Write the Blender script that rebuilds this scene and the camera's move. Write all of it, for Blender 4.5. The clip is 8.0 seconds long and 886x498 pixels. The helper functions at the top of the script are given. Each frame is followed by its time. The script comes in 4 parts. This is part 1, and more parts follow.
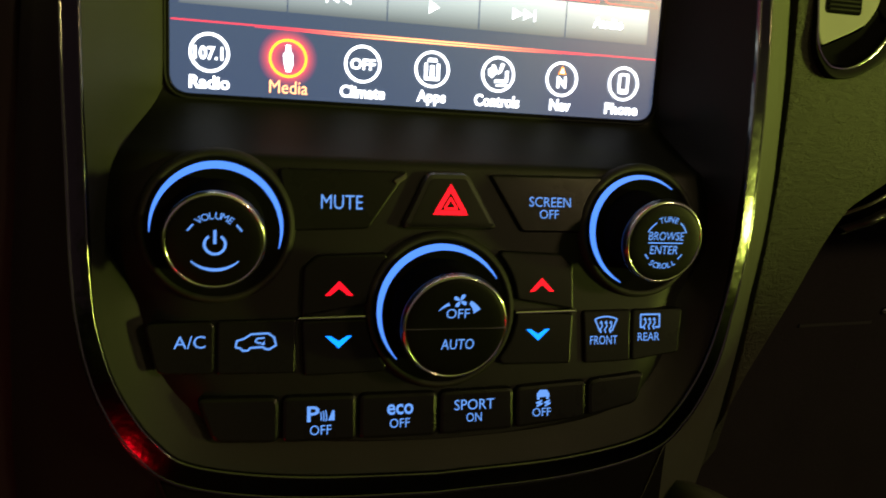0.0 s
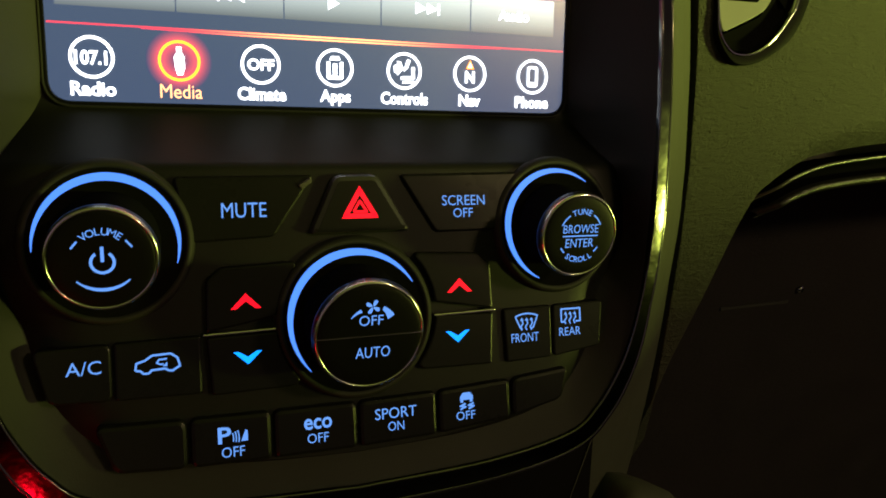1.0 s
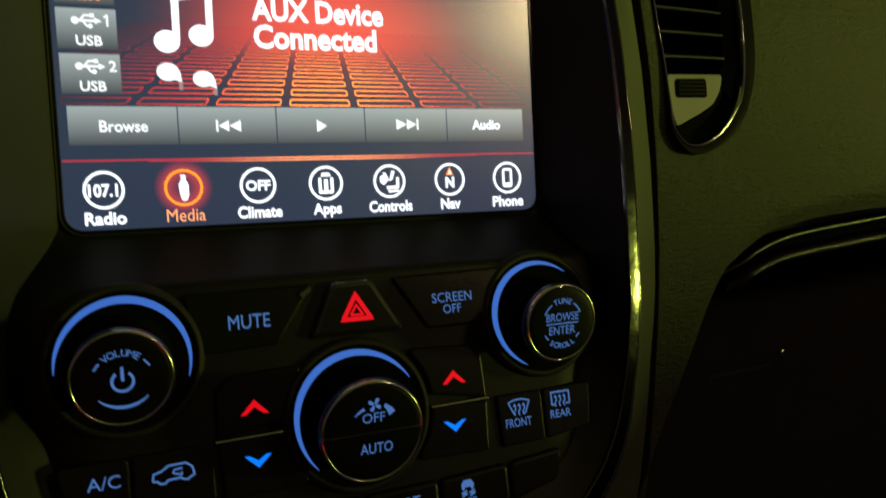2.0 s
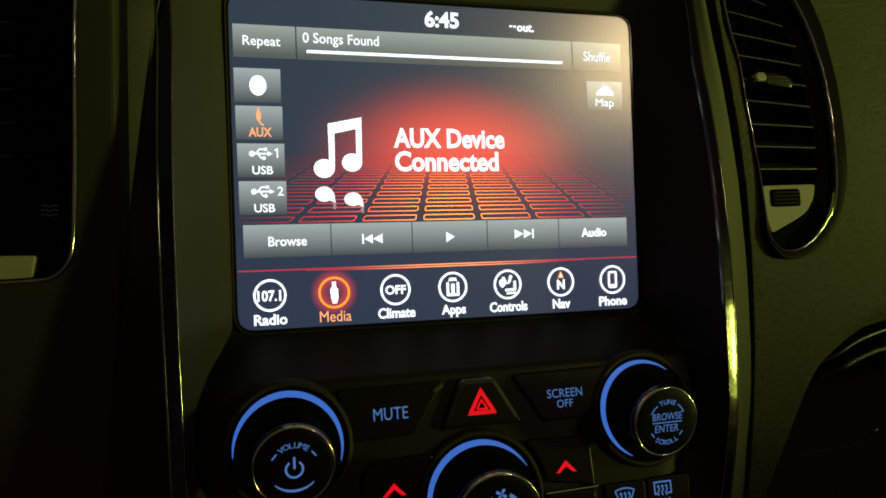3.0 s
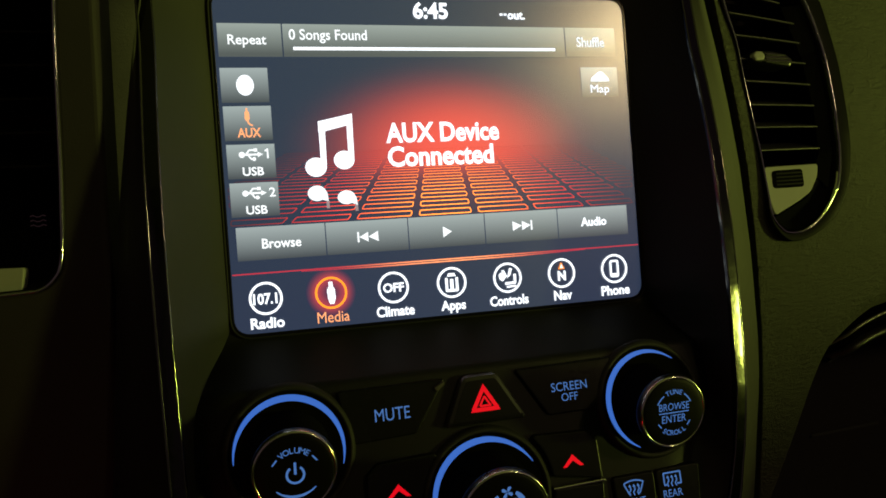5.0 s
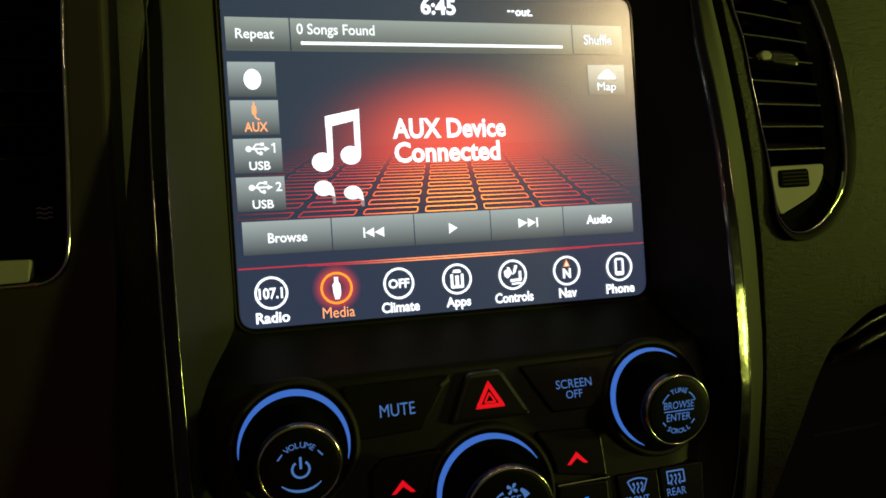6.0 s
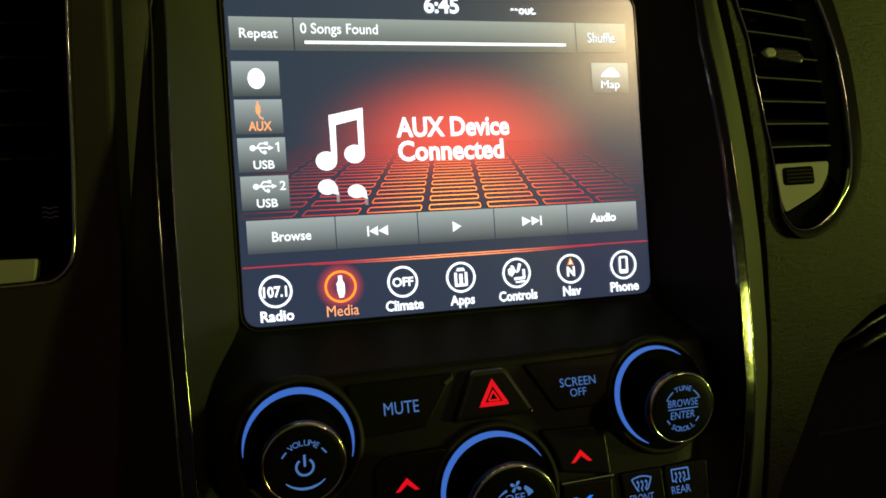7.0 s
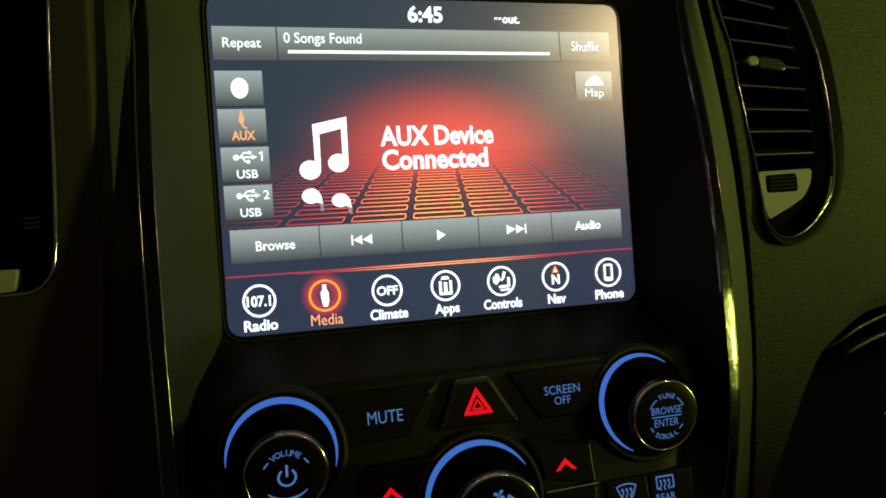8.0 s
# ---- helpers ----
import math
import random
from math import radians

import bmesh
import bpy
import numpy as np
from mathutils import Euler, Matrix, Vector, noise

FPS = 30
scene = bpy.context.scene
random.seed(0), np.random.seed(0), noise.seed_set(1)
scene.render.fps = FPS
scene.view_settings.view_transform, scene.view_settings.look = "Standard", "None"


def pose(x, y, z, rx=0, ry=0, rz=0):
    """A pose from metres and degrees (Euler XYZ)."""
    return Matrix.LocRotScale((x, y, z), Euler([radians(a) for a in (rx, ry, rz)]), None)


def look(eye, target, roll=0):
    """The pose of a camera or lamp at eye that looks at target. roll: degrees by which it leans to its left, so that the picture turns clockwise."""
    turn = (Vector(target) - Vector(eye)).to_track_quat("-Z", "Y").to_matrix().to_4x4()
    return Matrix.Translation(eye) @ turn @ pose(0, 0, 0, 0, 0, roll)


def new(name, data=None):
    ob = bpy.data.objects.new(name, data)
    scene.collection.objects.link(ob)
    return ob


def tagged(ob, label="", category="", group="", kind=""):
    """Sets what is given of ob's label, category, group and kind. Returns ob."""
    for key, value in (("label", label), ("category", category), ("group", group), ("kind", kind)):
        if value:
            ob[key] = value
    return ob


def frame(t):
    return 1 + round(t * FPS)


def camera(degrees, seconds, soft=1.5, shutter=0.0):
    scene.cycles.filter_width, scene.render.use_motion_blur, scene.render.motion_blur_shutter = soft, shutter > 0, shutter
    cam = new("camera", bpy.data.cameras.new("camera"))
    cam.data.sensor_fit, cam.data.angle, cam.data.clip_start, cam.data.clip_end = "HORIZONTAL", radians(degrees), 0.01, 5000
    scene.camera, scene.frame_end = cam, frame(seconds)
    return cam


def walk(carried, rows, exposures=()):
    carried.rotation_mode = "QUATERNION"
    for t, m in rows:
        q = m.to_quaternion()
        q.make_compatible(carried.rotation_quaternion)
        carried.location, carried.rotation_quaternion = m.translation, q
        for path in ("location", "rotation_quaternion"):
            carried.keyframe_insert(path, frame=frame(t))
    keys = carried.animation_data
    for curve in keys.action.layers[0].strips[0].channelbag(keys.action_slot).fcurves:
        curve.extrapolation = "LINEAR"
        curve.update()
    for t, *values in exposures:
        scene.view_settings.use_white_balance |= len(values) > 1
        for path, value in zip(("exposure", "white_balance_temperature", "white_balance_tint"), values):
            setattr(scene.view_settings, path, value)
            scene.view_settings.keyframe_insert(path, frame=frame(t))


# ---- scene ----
cam = camera(61.5, 8.0, soft=1.7, shutter=0.4)
# The centre stack leans back by 18 degrees; its own axes are x right, y into the dash, z up along the screen.
STACK = pose(0, 0, 1.0, -18, 0, 0)
PATH = [
    (0, -0.0653, -0.2564, -0.0716, -15.74, -8.91, 3.02),
    (0.2, -0.0628, -0.2573, -0.0705, -16.50, -8.60, 2.10),
    (0.5, -0.0609, -0.2541, -0.0732, -18.29, -8.52, 1.78),
    (0.7, -0.0552, -0.2538, -0.0724, -18.63, -9.03, 1.32),
    (1, -0.0563, -0.2510, -0.0720, -20.81, -8.70, 0.79),
    (1.2, -0.0555, -0.2537, -0.0710, -20.78, -7.81, -0.05),
    (2.3, -0.0760, -0.2738, -0.0502, -22.08, -1.88, -3.35),
    (2.4, -0.0856, -0.2778, -0.0433, -21.26, -2.12, -2.77),
    (2.5, -0.0889, -0.2854, -0.0408, -19.28, -1.36, -2.49),
    (2.6, -0.0920, -0.2904, -0.0390, -18.22, -0.59, -2.68),
    (2.8, -0.0919, -0.2939, -0.0371, -16.93, 0.31, -2.46),
    (3, -0.0910, -0.2938, -0.0381, -16.50, 0.65, -2.00),
    (3.2, -0.0900, -0.2889, -0.0370, -16.72, 0.12, -2.29),
    (3.5, -0.0863, -0.2911, -0.0353, -16.46, 0.29, -3.73),
    (4, -0.0843, -0.2903, -0.0355, -16.26, 0.23, -4.68),
    (4.5, -0.0846, -0.2905, -0.0361, -16.03, 0.10, -4.44),
    (6, -0.0888, -0.2890, -0.0373, -16.09, -0.12, -3.62),
    (6.5, -0.0883, -0.2892, -0.0371, -15.49, -0.28, -3.69),
    (7, -0.0879, -0.2897, -0.0377, -15.59, -0.15, -3.75),
    (7.5, -0.0859, -0.2904, -0.0364, -15.89, -0.14, -3.81),
    (8, -0.0839, -0.2911, -0.0367, -16.02, 0.23, -3.95),
]


def eye_pose(x, y, z, yaw, pitch, roll):
    return STACK @ pose(x, y, z, 0, 0, yaw) @ pose(0, 0, 0, 90 + pitch, 0, 0) @ pose(0, 0, 0, 0, 0, roll)


walk(cam, [(t, eye_pose(*r)) for t, *r in PATH], [(0, 1.42), (0.5, 1.35), (1.0, 1.43), (1.2, 1.4), (2.3, -0.15), (2.6, -0.1), (3.2, 0.08), (8, 0.1)])

# ---- light: added, unseen: two lamps beyond the passenger window and a red one; a faint night sky ----
world = bpy.data.worlds.new("night")
scene.world = world
world.use_nodes = True
world.node_tree.nodes["Background"].inputs[0].default_value = (1.0, 0.62, 0.74, 1)
world.node_tree.nodes["Background"].inputs[1].default_value = 0.05


def area(name, eye, target, wide, high, watts, colour):
    data = bpy.data.lights.new(name, "AREA")
    data.shape, data.size, data.size_y, data.energy, data.color = "RECTANGLE", wide, high, watts, colour
    ob = new(name, data)
    ob.matrix_world = look(eye, target)
    return ob


GLOW, WARM = (0.86, 1.0, 0.15), (1.0, 0.74, 0.34)
# unseen lamps, inferred from lit sides, screen haze and red glints
area("passenger_side_lamp", (2.75, -1.5, 1.0), (0, 0, 0.98), 0.2, 0.5, 90, GLOW)
area("passenger_side_lamp", (1.12, -1.42, 2.08), (0, 0, 1.0), 0.2, 0.14, 5.2, WARM)
area("red_cabin_lamp", (-0.21, -0.36, 0.76), (-0.13, 0.0, 0.85), 0.006, 0.006, 0.04, (1.0, 0.001, 0.012))

# ---- materials ----


def nodes_of(name):
    m = bpy.data.materials.new(name)
    m.use_nodes = True
    nt = m.node_tree
    return m, nt, nt.nodes["Principled BSDF"], nt.nodes, nt.links


def plastic(name, base, rough, grain=0.0, size=1200.0, spread=0.25, spec=0.5, leather=False, metal=0.0):
    """Plastic or metal with blotchy wear in colour and gloss and a fine relief; size is the grain's frequency per metre."""
    m, nt, b, n, l = nodes_of(name)
    co = n.new("ShaderNodeTexCoord")
    big = n.new("ShaderNodeTexNoise")
    big.inputs["Scale"].default_value, big.inputs["Detail"].default_value = 28, 5
    l.new(co.outputs["Object"], big.inputs["Vector"])
    fine = n.new("ShaderNodeTexNoise")
    fine.inputs["Scale"].default_value, fine.inputs["Detail"].default_value = size, 3
    l.new(co.outputs["Object"], fine.inputs["Vector"])
    mix = n.new("ShaderNodeMix")
    mix.data_type = "RGBA"
    mix.inputs["A"].default_value = (*[c * (1 - spread) for c in base], 1)
    mix.inputs["B"].default_value = (*[c * (1 + spread) for c in base], 1)
    l.new(big.outputs["Fac"], mix.inputs["Factor"])
    l.new(mix.outputs["Result"], b.inputs["Base Color"])
    rr = n.new("ShaderNodeMapRange")
    rr.inputs["To Min"].default_value, rr.inputs["To Max"].default_value = rough * 0.8, min(1, rough * 1.25)
    l.new(big.outputs["Fac"], rr.inputs["Value"])
    l.new(rr.outputs["Result"], b.inputs["Roughness"])
    b.inputs["Specular IOR Level"].default_value = spec
    b.inputs["Metallic"].default_value = metal
    if grain:
        bump = n.new("ShaderNodeBump")
        bump.inputs["Strength"].default_value, bump.inputs["Distance"].default_value = min(1.0, grain), 0.0006 * max(1.0, grain)
        height = fine.outputs["Fac"]
        if leather:
            cell = n.new("ShaderNodeTexVoronoi")
            cell.feature = "DISTANCE_TO_EDGE"
            cell.inputs["Scale"].default_value = size * 0.45
            warp = n.new("ShaderNodeMix")
            warp.data_type = "VECTOR"
            warp.inputs["Factor"].default_value = 0.004
            l.new(co.outputs["Object"], warp.inputs["A"])
            l.new(fine.outputs["Color"], warp.inputs["B"])
            l.new(warp.outputs["Result"], cell.inputs["Vector"])
            ramp = n.new("ShaderNodeMapRange")
            ramp.inputs["From Max"].default_value = 0.35
            l.new(cell.outputs["Distance"], ramp.inputs["Value"])
            add = n.new("ShaderNodeMath")
            add.operation = "MULTIPLY_ADD"
            add.inputs[1].default_value = 0.7
            l.new(ramp.outputs["Result"], add.inputs[0])
            l.new(fine.outputs["Fac"], add.inputs[2])
            height = add.outputs[0]
            # creases across the hide, longer than they are high
            long = n.new("ShaderNodeMapping")
            long.inputs["Scale"].default_value = (0.4, 1.0, 1.0)
            l.new(co.outputs["Object"], long.inputs["Vector"])
            crease = n.new("ShaderNodeTexNoise")
            crease.inputs["Scale"].default_value, crease.inputs["Detail"].default_value, crease.inputs["Distortion"].default_value = size * 0.42, 3, 0.4
            l.new(long.outputs["Vector"], crease.inputs["Vector"])
            both = n.new("ShaderNodeMath")
            both.operation = "MULTIPLY_ADD"
            both.inputs[1].default_value = 2.8
            l.new(crease.outputs["Fac"], both.inputs[0])
            l.new(height, both.inputs[2])
            height = both.outputs[0]
        l.new(height, bump.inputs["Height"])
        l.new(bump.outputs["Normal"], b.inputs["Normal"])
    return m


def glowing(name, colour, strength):
    """A backlit printed symbol."""
    m, nt, b, n, l = nodes_of(name)
    b.inputs["Base Color"].default_value = (0.01, 0.01, 0.01, 1)
    b.inputs["Roughness"].default_value = 0.4
    b.inputs["Specular IOR Level"].default_value = 0.1
    b.inputs["Emission Color"].default_value = (*colour, 1)
    b.inputs["Emission Strength"].default_value = strength
    return m


def fall(n, l, co, cx, cz, rx, rz, power=2.0):
    """exp-like falloff round a point of the display plane, in metres."""
    mp = n.new("ShaderNodeMapping")
    mp.vector_type = "TEXTURE"
    mp.inputs["Location"].default_value = (cx, 0, cz)
    mp.inputs["Scale"].default_value = (rx, 1, rz)
    l.new(co.outputs["Object"], mp.inputs["Vector"])
    ln = n.new("ShaderNodeVectorMath")
    ln.operation = "LENGTH"
    l.new(mp.outputs["Vector"], ln.inputs[0])
    mr = n.new("ShaderNodeMapRange")
    mr.interpolation_type = "SMOOTHERSTEP"
    mr.inputs["From Min"].default_value, mr.inputs["From Max"].default_value = 0.0, 1.0
    mr.inputs["To Min"].default_value, mr.inputs["To Max"].default_value = 1.0, 0.0
    l.new(ln.outputs["Value"], mr.inputs["Value"])
    pw = n.new("ShaderNodeMath")
    pw.operation = "POWER"
    pw.inputs[1].default_value = power
    l.new(mr.outputs["Result"], pw.inputs[0])
    return pw.outputs[0]


def summed(n, l, terms):
    """Sum of colour * factor terms as a colour socket."""
    last = None
    for colour, fac in terms:
        mx = n.new("ShaderNodeVectorMath")
        mx.operation = "MULTIPLY_ADD"
        mx.inputs[0].default_value = colour
        if fac is None:
            mx.inputs[1].default_value = (1, 1, 1)
        else:
            cb = n.new("ShaderNodeCombineXYZ")
            for k in range(3):
                l.new(fac, cb.inputs[k])
            l.new(cb.outputs[0], mx.inputs[1])
        if last is not None:
            l.new(last, mx.inputs[2])
        last = mx.outputs[0]
    return last


def display_back():
    """The lit display picture: night-blue field and a red glow over a vanishing floor, under glass."""
    m, nt, b, n, l = nodes_of("display_picture")
    co = n.new("ShaderNodeTexCoord")
    up = n.new("ShaderNodeSeparateXYZ")
    l.new(co.outputs["Object"], up.inputs[0])
    sky = n.new("ShaderNodeMapRange")
    sky.interpolation_type = "SMOOTHSTEP"
    sky.inputs["From Min"].default_value, sky.inputs["From Max"].default_value = -0.010, 0.004
    sky.inputs["To Min"].default_value = 0.2
    l.new(up.outputs["Z"], sky.inputs["Value"])
    glow = n.new("ShaderNodeMath")
    glow.operation = "MULTIPLY"
    l.new(fall(n, l, co, 0.005, 0.005, 0.080, 0.042, 1.4), glow.inputs[0])
    l.new(sky.outputs["Result"], glow.inputs[1])
    col = summed(n, l, [((0.018, 0.032, 0.068), None), ((0.86, 0.06, 0.005), glow.outputs[0])])
    l.new(col, b.inputs["Emission Color"])
    b.inputs["Emission Strength"].default_value = 1.0
    b.inputs["Base Color"].default_value = (0.01, 0.01, 0.012, 1)
    b.inputs["Roughness"].default_value = 0.26
    b.inputs["Specular IOR Level"].default_value = 1.0
    b.inputs["IOR"].default_value = 1.9
    return m


def grid_light():
    """Orange in the middle of the floor grid, red and fading outwards."""
    m, nt, b, n, l = nodes_of("display_grid_line")
    co = n.new("ShaderNodeTexCoord")
    col = summed(n, l, [
        ((0.05, 0.02, 0.03), None),
        ((2.0, 0.05, 0.03), fall(n, l, co, 0.0, -0.017, 0.098, 0.034, 0.9)),
        ((1.2, 0.75, 0.03), fall(n, l, co, 0.001, -0.018, 0.056, 0.028, 1.1)),
    ])
    l.new(col, b.inputs["Emission Color"])
    b.inputs["Emission Strength"].default_value = 1.0
    b.inputs["Base Color"].default_value = (0.01, 0.01, 0.012, 1)
    b.inputs["Roughness"].default_value = 0.26
    b.inputs["Specular IOR Level"].default_value = 1.0
    b.inputs["IOR"].default_value = 1.9
    return m


def tile_light(name, top, bottom, z0, z1):
    """A display key, lighter towards its top edge."""
    m, nt, b, n, l = nodes_of(name)
    co = n.new("ShaderNodeTexCoord")
    sp = n.new("ShaderNodeSeparateXYZ")
    l.new(co.outputs["Generated"], sp.inputs[0])
    rp = n.new("ShaderNodeValToRGB")
    rp.color_ramp.elements[0].color, rp.color_ramp.elements[1].color = (*bottom, 1), (*top, 1)
    rp.color_ramp.elements[0].position, rp.color_ramp.elements[1].position = z0, z1
    l.new(sp.outputs["Z"], rp.inputs[0])
    l.new(rp.outputs[0], b.inputs["Emission Color"])
    b.inputs["Emission Strength"].default_value = 1.0
    b.inputs["Base Color"].default_value = (0.01, 0.01, 0.012, 1)
    b.inputs["Roughness"].default_value = 0.26
    b.inputs["Specular IOR Level"].default_value = 1.0
    b.inputs["IOR"].default_value = 1.9
    return m


def line_light():
    """The red line over the menu bar, orange in its middle."""
    m, nt, b, n, l = nodes_of("display_red_line")
    co = n.new("ShaderNodeTexCoord")
    col = summed(n, l, [((0.55, 0.03, 0.06), None), ((0.9, 0.42, 0.12), fall(n, l, co, 0.0, -0.041, 0.055, 0.055, 1.0))])
    l.new(col, b.inputs["Emission Color"])
    b.inputs["Emission Strength"].default_value = 1.0
    b.inputs["Base Color"].default_value = (0.01, 0.01, 0.012, 1)
    b.inputs["Roughness"].default_value = 0.26
    b.inputs["Specular IOR Level"].default_value = 1.0
    b.inputs["IOR"].default_value = 1.9
    return m


def halo_light():
    """A red glow that is widest at the chosen icon's circle and leaves its middle dark."""
    m, nt, b, n, l = nodes_of("display_orange_halo")
    co = n.new("ShaderNodeTexCoord")
    col = summed(n, l, [((0.017, 0.029, 0.072), None), ((1.0, 0.05, 0.01), fall(n, l, co, -0.0493, -0.0503, 0.0105, 0.0105, 0.8)), ((-0.95, -0.05, -0.01), fall(n, l, co, -0.0493, -0.0503, 0.0062, 0.0062, 0.5))])
    l.new(col, b.inputs["Emission Color"])
    b.inputs["Emission Strength"].default_value = 1.0
    b.inputs["Base Color"].default_value = (0.01, 0.01, 0.012, 1)
    b.inputs["Roughness"].default_value = 0.26
    b.inputs["Specular IOR Level"].default_value = 1.0
    b.inputs["IOR"].default_value = 1.9
    return m


SATIN = plastic("satin_dark_plastic", (0.008, 0.008, 0.0077), 0.64, 0.12, 2600, spec=0.25)
FACE = plastic("black_face_plastic", (0.0038, 0.0038, 0.0037), 0.5, 0.1, 2600, spec=0.16)
# The two flanks' lit and shaded tones are put into their colours.
FLANK = plastic("lit_flank_plastic", (0.039, 0.0415, 0.03), 0.6, 0.1, 2600, spread=0.12, spec=0.15)
SIDE = plastic("shaded_flank_plastic", (0.011, 0.011, 0.011), 0.6, 0.15, 2600, spec=0.2)
# Driver panel: shade and a camera tint are in the base colour.
DRIVER = plastic("shaded_driver_panel_plastic", (0.013, 0.0105, 0.013), 0.65, 0.15, 2200, spec=0.15)
KEY = plastic("black_button_plastic", (0.005, 0.005, 0.005), 0.28, 0.08, 2600, spec=0.14)
CAP = plastic("black_cap_plastic", (0.0022, 0.0022, 0.0022), 0.42, 0.08, 2600, spec=0.07)
# Chamfer highlight put into the colour: paler than the other buttons.
CHAMFER = plastic("highlight_chamfer_plastic", (0.022, 0.022, 0.022), 0.3, 0.05, 2600, spec=0.5)
GLINT = plastic("glint_grey_plastic", (0.045, 0.043, 0.04), 0.6, 0.3, 1800, spec=0.2)
GASKET = plastic("dull_black_rubber", (0.011, 0.011, 0.011), 0.6, 0.2, 2600, spec=0.1)
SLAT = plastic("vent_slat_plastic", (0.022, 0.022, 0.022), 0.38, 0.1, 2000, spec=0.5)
# Dead black without gloss; under the pad it stands in for shade.
DEADBLACK = plastic("grip_and_recess_black", (0.004, 0.004, 0.004), 0.9, 0.1, 2600, spec=0.0)
GLOSS = plastic("gloss_black_plastic", (0.005, 0.005, 0.005), 0.12, 0.03, 300, spec=0.12)
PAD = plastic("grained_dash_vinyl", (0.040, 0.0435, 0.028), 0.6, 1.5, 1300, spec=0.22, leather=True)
DARKPAD = plastic("grained_black_plastic", (0.014, 0.012, 0.014), 0.8, 0.25, 1300, spec=0.1, leather=True)
CHROME = plastic("chrome", (0.4, 0.4, 0.38), 0.09, 0.02, 160, 0.05, metal=1.0)
# Trim lips: base darkened to imitate a dark cabin's reflection.
BLACKCHROME = plastic("darkened_chrome", (0.12, 0.12, 0.107), 0.13, 0.22, 130, 0.2, metal=1.0)
SHOULDER = plastic("gloss_knob_plastic", (0.006, 0.006, 0.006), 0.27, 0.03, 900, 0.1, spec=0.6)
RINGMETAL = plastic("dark_chrome", (0.62, 0.62, 0.55), 0.15, 0.05, 160, 0.1, metal=1.0)
PLATE = plastic("satin_silver_plastic", (0.16, 0.16, 0.15), 0.5, 0.05, 1500, 0.2, spec=0.12)
# The welt's highlight is partly in this paler base colour.
WELT = plastic("welt_vinyl", (0.06, 0.062, 0.045), 0.3, 0.6, 900, spec=0.8)
LIP = plastic("rolled_vinyl_lip", (0.012, 0.012, 0.010), 0.33, 0.3, 1300, spec=0.5, leather=True)
# Trim band: darker again, its dark reflections put into the base colour.
BAND = plastic("darkened_chrome_band", (0.036, 0.036, 0.033), 0.13, 0.35, 110, 0.2, metal=1.0)
RIMBLACK = plastic("black_vent_rim_plastic", (0.003, 0.003, 0.003), 0.4, 0.05, 900, spec=0.02)
CLOTH = plastic("grey_headliner_cloth", (0.25, 0.24, 0.22), 0.9, 0.5, 1500)
TRIM = plastic("dark_door_trim", (0.06, 0.058, 0.055), 0.6, 0.3, 900, leather=True)
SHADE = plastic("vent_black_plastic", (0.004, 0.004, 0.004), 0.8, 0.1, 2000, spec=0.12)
BLUE = glowing("blue_backlight", (0.058, 0.145, 0.38), 1.0)
BLUERING = glowing("blue_ring_backlight", (0.042, 0.135, 0.5), 1.0)
BLUEARROW = glowing("bright_blue_backlight", (0.002, 0.2, 1.0), 1.0)
RED = glowing("red_backlight", (0.8, 0.003, 0.012), 0.9)
WHITE = glowing("display_white", (0.9, 0.95, 1.0), 1.5)
PALE = glowing("display_pale", (0.88, 0.93, 0.94), 1.25)
ORANGE = glowing("display_orange", (1.0, 0.30, 0.025), 1.4)
AMBER = glowing("display_amber", (1.0, 0.38, 0.16), 1.3)
FAINT = glowing("display_faint", (0.5, 0.36, 0.36), 0.7)
DIMICON = glowing("faint_print", (0.02, 0.01, 0.012), 0.5)
DISPLAY, GRID, LINE, HALO = display_back(), grid_light(), line_light(), halo_light()
TILE = tile_light("display_key", (0.34, 0.40, 0.40), (0.052, 0.064, 0.078), 0.0, 1.0)
TILEBAR = tile_light("display_key_bar", (0.30, 0.35, 0.33), (0.08, 0.095, 0.10), 0.1, 1.0)

# ---- plane shapes, in millimetres ----


def join(*shapes):
    vs, fs = [], []
    for v, f in shapes:
        k = len(vs)
        vs += v
        fs += [[i + k for i in g] for g in f]
    return vs, fs


def poly(*pts):
    return list(pts), [list(range(len(pts)))]


def rect(x0, x1, z0, z1):
    return poly((x0, z0), (x1, z0), (x1, z1), (x0, z1))


def arc(cx, cz, r, a0, a1, n=24):
    return [(cx + r * math.cos(radians(a0 + (a1 - a0) * k / n)), cz + r * math.sin(radians(a0 + (a1 - a0) * k / n))) for k in range(n + 1)]


def disc(cx, cz, r, rz=None, n=28):
    rz = rz or r
    return poly(*[(cx + r * math.cos(2 * math.pi * k / n), cz + rz * math.sin(2 * math.pi * k / n)) for k in range(n)])


def band(outer, inner):
    n = len(outer)
    return list(outer) + list(inner), [[k, k + 1, n + k + 1, n + k] for k in range(n - 1)]


def ring(cx, cz, r0, r1, a0=0, a1=360, n=48):
    return band(arc(cx, cz, r1, a0, a1, n), arc(cx, cz, r0, a0, a1, n))


